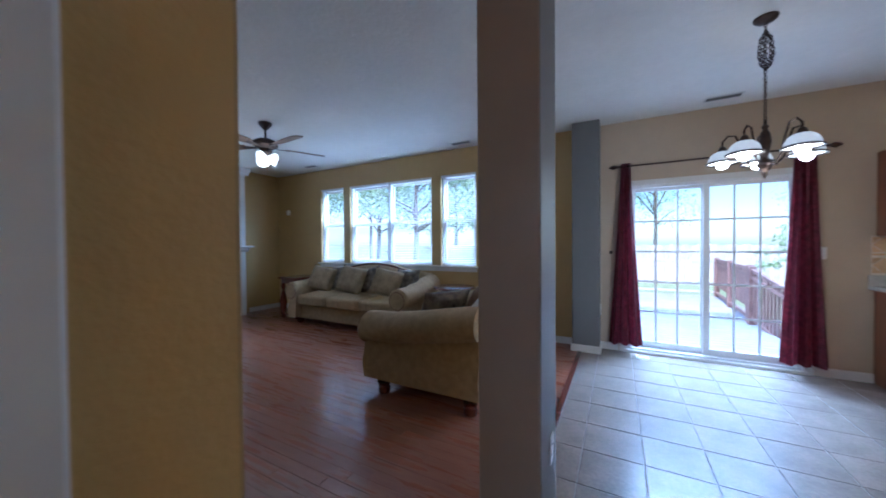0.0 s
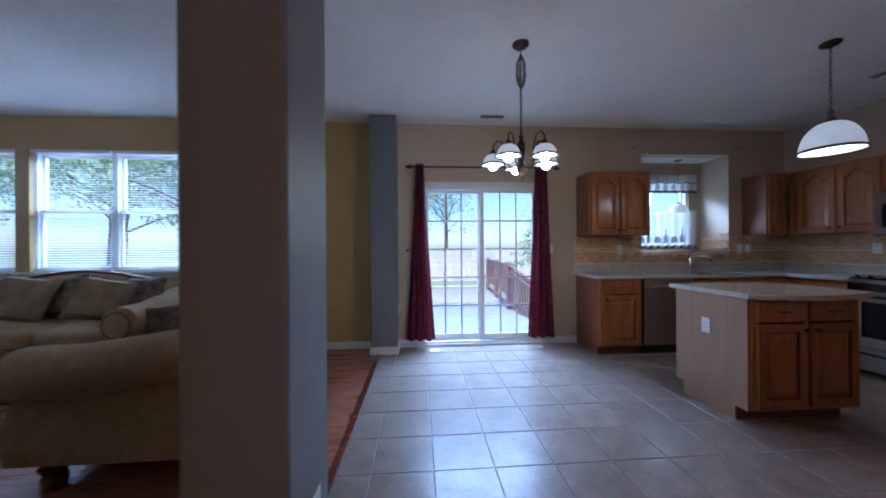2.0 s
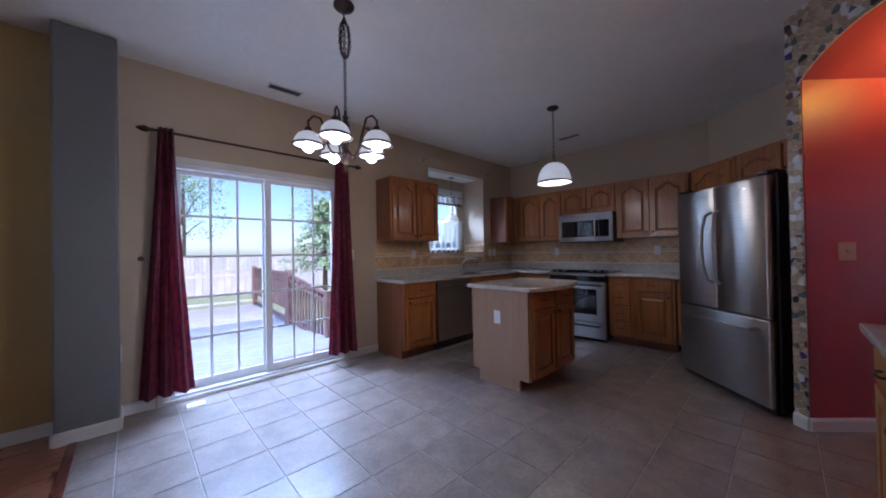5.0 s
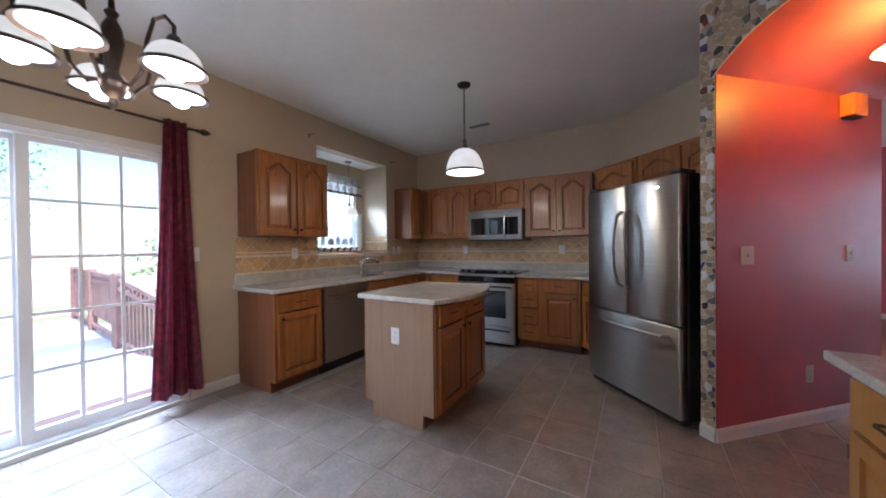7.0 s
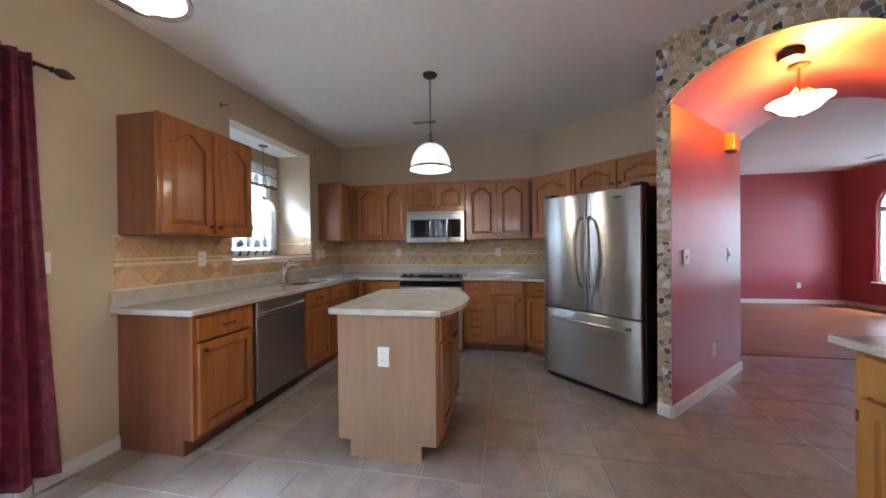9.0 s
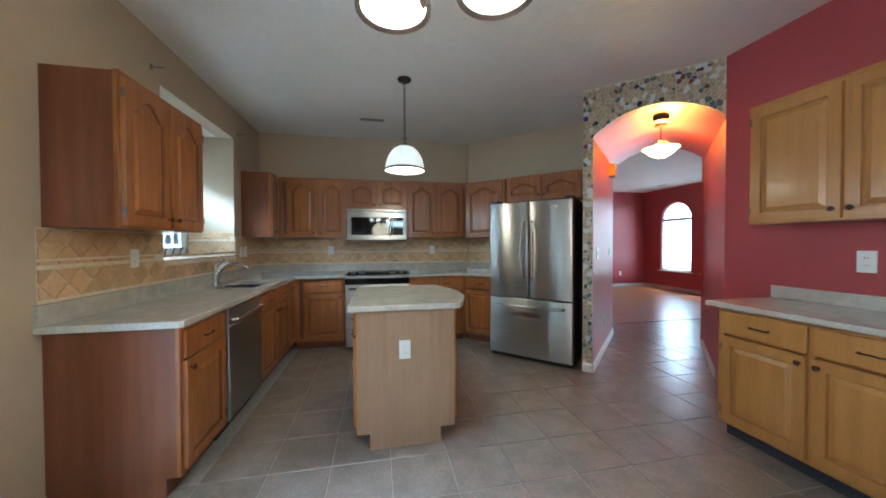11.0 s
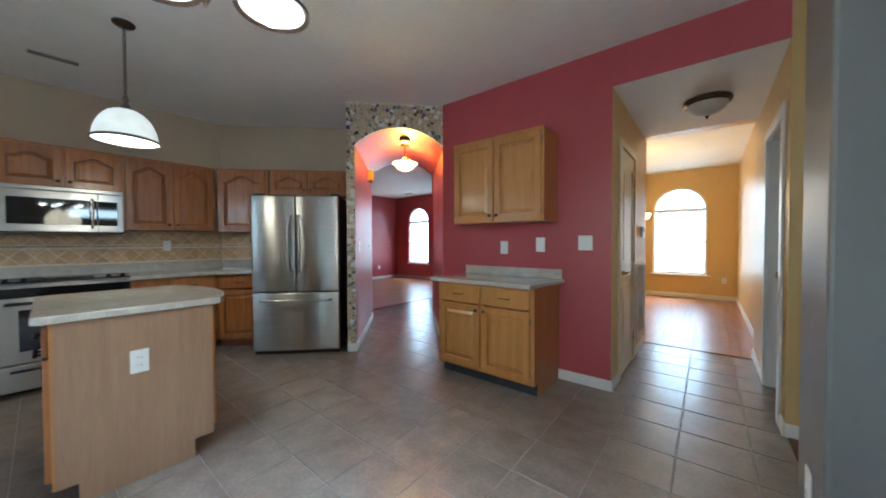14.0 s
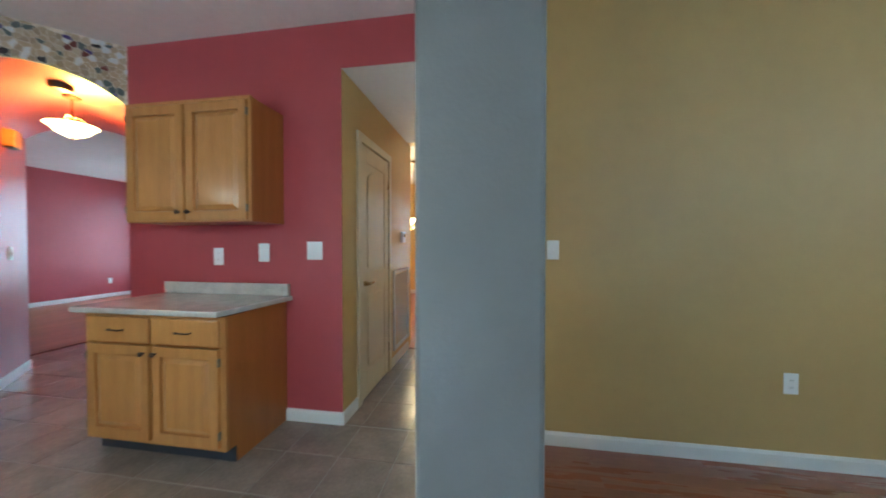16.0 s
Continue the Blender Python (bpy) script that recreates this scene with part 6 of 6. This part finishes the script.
# pieces: mosaic, wall tiles, floor tiles, planks
def clip_poly(poly, nx, ny, c):
    """The part of a polygon where nx x + ny y <= c."""
    out = []
    for i in range(len(poly)):
        a, b = poly[i], poly[(i + 1) % len(poly)]
        da, db = nx * a[0] + ny * a[1] - c, nx * b[0] + ny * b[1] - c
        if da <= 0:
            out.append(a)
        if (da < 0 < db) or (db < 0 < da):
            t = da / (da - db)
            out.append((a[0] + (b[0] - a[0]) * t, a[1] + (b[1] - a[1]) * t))
    return out


def area_of(poly):
    return abs(sum(a[0] * b[1] - b[0] * a[1] for a, b in zip(poly, poly[1:] + poly[:1]))) / 2


def shrunk(poly, g):
    if sum(a[0] * b[1] - b[0] * a[1] for a, b in zip(poly, poly[1:] + poly[:1])) < 0:
        poly = poly[::-1]
    out = poly
    for a, b in zip(poly, poly[1:] + poly[:1]):
        d = math.hypot(b[0] - a[0], b[1] - a[1])
        if d < 1e-6:
            continue
        nx, ny = (b[1] - a[1]) / d, -(b[0] - a[0]) / d
        out = clip_poly(out, nx, ny, nx * a[0] + ny * a[1] - g)
        if len(out) < 3:
            return []
    return out


def piece(name, poly, t, mat, parent, m):
    """A flat tile: its outline in the local x-z plane, its front towards -y."""
    o = new(name, mesh_of(prism(poly, -t, 0, "xz"), name, mat))
    o.parent = parent
    o.matrix_basis = m
    return o


# mosaic face of the arch, seen from the kitchen: local x runs from its left end to the red wall
mface = structure("arch_face", bmesh.new(), TRAVGROUT, "arch faced with broken tile mosaic")
bm = bmesh.new()
MW_ = PASS_W + PASS_T
N = 24
for i in range(N):
    u0, u1 = PASS_W * i / N, PASS_W * (i + 1) / N
    pts = [(u0, arch_z(u0)), (u1, arch_z(u1)), (u1, H), (u0, H)]
    lo = [bm.verts.new((*pq(u, -.0), z)) for u, z in pts]
    hi = [bm.verts.new((*pq(u, .008), z)) for u, z in pts]
    bm.faces.new(lo)
    bm.faces.new((lo[0], lo[1], hi[1], hi[0]))
pts = [(PASS_W, 0), (MW_, 0), (MW_, H), (PASS_W, H)]
bm.faces.new([bm.verts.new((*pq(u, 0), z)) for u, z in pts])
bmesh.ops.recalc_face_normals(bm, faces=bm.faces[:])
bm.to_mesh(mface.data)
bm.free()
mface.data.materials.clear()
mface.data.materials.append(TRAVGROUT)
O = P0 + U * MW_
MM = pose(O.x, O.y, 0, 0, 0, -135)
rnd = random.Random(11)
cell = .039
seeds = []
for i in range(-1, int(MW_ / cell) + 2):
    for j in range(-1, int(H / cell) + 2):
        seeds.append((cell * (i + .5 + rnd.uniform(-.46, .46)), cell * (j + .5 + rnd.uniform(-.46, .46))))
fragments = []
for sx, sz in seeds:
    if not (0 < sx < MW_ and .085 < sz < H):
        continue
    u_c = MW_ - sx
    if sx > PASS_T + .04 and sz < arch_z(max(0, min(PASS_W, u_c))) - .05:
        continue
    poly = [(sx - .12, sz - .12), (sx + .12, sz - .12), (sx + .12, sz + .12), (sx - .12, sz + .12)]
    for qx, qz in seeds:
        if (qx, qz) != (sx, sz) and abs(qx - sx) < .2 and abs(qz - sz) < .2:
            nx, nz = qx - sx, qz - sz
            poly = clip_poly(poly, nx, nz, (qx * qx + qz * qz - sx * sx - sz * sz) / 2)
    poly = clip_poly(clip_poly(poly, -1, 0, 0), 1, 0, MW_)
    poly = clip_poly(clip_poly(poly, 0, -1, -.085), 0, 1, H - .001)
    if sz < SPRING:
        poly = clip_poly(poly, 1, 0, PASS_T)
    else:
        u_k = max(.01, min(PASS_W - .01, u_c))
        z_k = arch_z(u_k)
        sl_ = (arch_z(u_k + .005) - arch_z(u_k - .005)) / .01
        # stay above the tangent of the arch; x = MW_ - u
        if sx > PASS_T - .02:
            poly = clip_poly(poly, -sl_, -1, -(z_k + sl_ * (MW_ - u_k)))
    poly = shrunk(poly, .0022)
    if len(poly) > 2 and area_of(poly) > 6e-5:
        fragments.append((poly, .004 + rnd.uniform(0, .003)))
fragments.sort(key=lambda q: q[0][0][1])
for poly, t in fragments[:300]:
    piece("tile_fragment", poly, t, MOS, mface, MM)
vs, fs = [], []
for poly, t in fragments[300:]:
    k, m = len(vs), len(poly)
    vs += [(x, -t, z) for x, z in poly] + [(x, 0, z) for x, z in poly]
    fs += [tuple(range(k, k + m))] + [(k + i, k + m + i, k + m + (i + 1) % m, k + (i + 1) % m) for i in range(m)]
me = bpy.data.meshes.new("tile_fragments")
me.from_pydata(vs, [], fs)
me.materials.append(MOS_JOINED)
rest = new("tile_fragments", me)
rest.parent = mface
rest.matrix_basis = MM
tagged(rest, "broken tile pieces at the top of the arch", kind="stuff")


# diamond wall tiles behind the counters
def splash(label, m, w, z0, z1, skip=()):
    p = tagged(thing("tile_backsplash", label, "backsplash"), kind="structure")
    b = part("grout_bed", boxes((0, w, -.004, -.0005, z0, z1)), TRAVGROUT, p, at=m)
    zl = z0 + .19
    bands = [(z0, zl - .012), (zl + .012, z1)]
    for b0, b1 in bands:
        c = (b1 - b0)
        r = .074
        b0, b1, edge = (b0 + b1) / 2 - r, (b0 + b1) / 2 + r, (b0, b1)
        nx = int(w / r) + 2
        nz = 4
        for i in range(-1, nx):
            for j in range(-1, nz):
                if (i + j) % 2:
                    continue
                cx, cz = i * r, b0 + j * r
                poly = [(cx - r, cz), (cx, cz - r), (cx + r, cz), (cx, cz + r)]
                poly = clip_poly(clip_poly(poly, -1, 0, 0), 1, 0, w)
                if len(poly) > 2:
                    poly = clip_poly(clip_poly(poly, 0, -1, -max(b0, edge[0])), 0, 1, min(b1, edge[1]))
                if any(s[0] < cx < s[1] and s[2] < cz < s[3] for s in skip):
                    continue
                if len(poly) > 2:
                    poly = shrunk(poly, .0032)
                if len(poly) > 2 and area_of(poly) > 1.2e-4:
                    piece("wall_tile", poly, .009, TRAV, p, m)
    n = int(w / .10) + 1
    me = mesh_of(bevelled(.002, .098, -.012, 0, -.009, .009, .003), "liner_tile", TRAV)
    for i in range(n - 1):
        if any(s[0] < i * .1 + .05 < s[1] for s in skip):
            continue
        o = new("liner_tile", me)
        o.parent = p
        o.matrix_basis = m @ pose(i * .1, 0, zl)


splash("tumbled travertine diamond tiles on the sink wall", pose(3.72, YN, 0), NX0 - 3.72, .991, UB)
splash("tumbled travertine diamond tiles on the sink wall corner", pose(NX1, YN, 0), XE - NX1 - .01, .991, UB)
splash("travertine tiles under the window recess", pose(NX0, YN, 0), NX1 - NX0, .991, NZ0 - .035)
splash("travertine tiles inside the window recess", pose(NX1, NY, 0, 0, 0, -90), NY - YN, NZ0 + .001, 1.40)
splash("tumbled travertine diamond tiles behind the range", pose(XE, YN - .01, 0, 0, 0, -90), YN - 3.83, .991, UB - .005)
x, y = dg(10.43)
splash("tumbled travertine diamond tiles on the diagonal wall", pose(x, y, 0, 0, 0, -135), .72, .991, UB)

# floor tiles
PITCH, GX, GY = .335, 1.475, 4.745
tile_floor = structure("floor_kitchen", boxes((EDGE, 1.475, 2.41, 2.4105, -.013, -.0125)), GROUT, "slate-coloured square floor tiles with grey grout")
cache = {}


def floor_tile(x0, x1, y0, y1, parent=None):
    w, d = round(x1 - x0, 3), round(y1 - y0, 3)
    if w < .02 or d < .02:
        return
    if (w, d) not in cache:
        bm = bmesh.new()
        g, b = .0028, .002
        lo = [bm.verts.new(p) for p in ((g, g, -.009), (w - g, g, -.009), (w - g, d - g, -.009), (g, d - g, -.009))]
        mi = [bm.verts.new(p) for p in ((g, g, -b), (w - g, g, -b), (w - g, d - g, -b), (g, d - g, -b))]
        hi = [bm.verts.new(p) for p in ((g + b, g + b, 0), (w - g - b, g + b, 0), (w - g - b, d - g - b, 0), (g + b, d - g - b, 0))]
        for a, c in ((lo, mi), (mi, hi)):
            for i in range(4):
                bm.faces.new((a[i], a[(i + 1) % 4], c[(i + 1) % 4], c[i]))
        bm.faces.new(hi)
        cache[(w, d)] = mesh_of(bm, "floor_tile", TILE)
    o = new("floor_tile", cache[(w, d)])
    o.parent = parent or tile_floor
    o.matrix_basis = pose(x0, y0, 0)


def inside_cut(x0, x1, y0, y1, zone):
    return max(x0, zone[0]), min(x1, zone[1]), max(y0, zone[2]), min(y1, zone[3])


for i in range(-2, 16):
    for j in range(-13, 7):
        x0, y0 = GX + i * PITCH, GY + j * PITCH
        for zone in ((EDGE + .02, 6.05, 2.41, 6.66), (1.22, 2.28, .75, 2.41)):
            a, b, c, d = inside_cut(x0, x0 + PITCH, y0, y0 + PITCH, zone)
            if b - a > .02 and d - c > .02:
                cx, cy = (a + b) / 2, (c + d) / 2
                if cx - cy > 3.1 or cy > 6.25 and cx > 3.75:
                    continue
                floor_tile(a, b, c, d)
passage_floor = structure("floor_passage", boxes((5.3, 5.31, 0, .01, -.013, -.0125)), GROUT, "slate-coloured square floor tiles of the passage and foyer")
for i in range(2, 16):
    for j in range(-24, 5):
        x0, y0 = GX + i * PITCH, GY + j * PITCH
        cx, cy = x0 + PITCH / 2, y0 + PITCH / 2
        in_k = 2.41 <= cy and cx - cy <= 3.1
        in_p = (cx + cy > 6.1 and cx > 3.8 and cy > 0 and cx - cy > 1.3) or (cx > 5.2 and cy < 2.5)
        if in_k or not in_p or x0 > 6.3:
            continue
        x1 = min(x0 + PITCH, 6.35)
        floor_tile(x0, x1, y0, y0 + PITCH, passage_floor)
structure("threshold", bevelled(EDGE - .028, EDGE + .020, 2.42, 6.66, -.012, .006, .004), MAHOG, "reddish wooden strip between planks and tiles")
structure("threshold", bevelled(1.23, 2.27, .725, .749, -.012, .006, .004), MAHOG, "wooden strip at the edge of the tiles")
structure("threshold", bevelled(6.352, 6.375, -2.58, 2.25, -.012, .006, .004), MAHOG, "wooden strip at the edge of the tiles")

# plank floors
plank_floor = structure("floor_living", boxes((XW, XW + .01, 2.42, 2.43, -.0135, -.013)), DARKGAP, "glossy cherry plank floor")
rnd = random.Random(5)
pcache = {}
PWD = .083
rows_ = int((6.68 - 2.41) / PWD) + 1
for r in range(rows_):
    y0 = 2.41 + r * PWD
    wd = min(PWD, 6.68 - y0)
    if wd < .02:
        continue
    x = XW - rnd.uniform(0, 1.0)
    while x < EDGE - .03:
        L = rnd.choice((.9, 1.1, 1.3, 1.5, 1.7))
        a, b = max(x, XW + .002), min(x + L, EDGE - .03)
        x += L
        if b - a < .04:
            continue
        k = (round(b - a, 2), round(wd, 3))
        if k not in pcache:
            pcache[k] = mesh_of(bevelled(.0003, k[0] - .0003, .0003, k[1] - .0003, -.012, 0, .0008), "plank", WOOD)
        o = new("plank", pcache[k])
        o.parent = plank_floor
        o.matrix_basis = pose(a, y0, 0)
for nm, zone, lab in (("planks_front_room", (1.22, 5.0, YY, .725), "glossy honey-coloured plank floor of the front room"), ("planks_foyer", (6.376, 10.2, RY, 2.27), "glossy honey-coloured plank floor of the foyer")):
    bm = bmesh.new()
    x = zone[0]
    while x < zone[1] - .02:
        y = zone[2] - rnd.uniform(0, .9)
        while y < zone[3]:
            L = rnd.choice((.6, .9, 1.2))
            a, b = max(y, zone[2]), min(y + L, zone[3])
            y += L
            if b - a > .03:
                box_into(bm, x + .0006, min(x + .083, zone[1]) - .0006, a + .0006, b - .0006, -.010, 0)
        x += .083
    tagged(part(nm, bm, WOOD_STUFF), lab, kind="stuff")
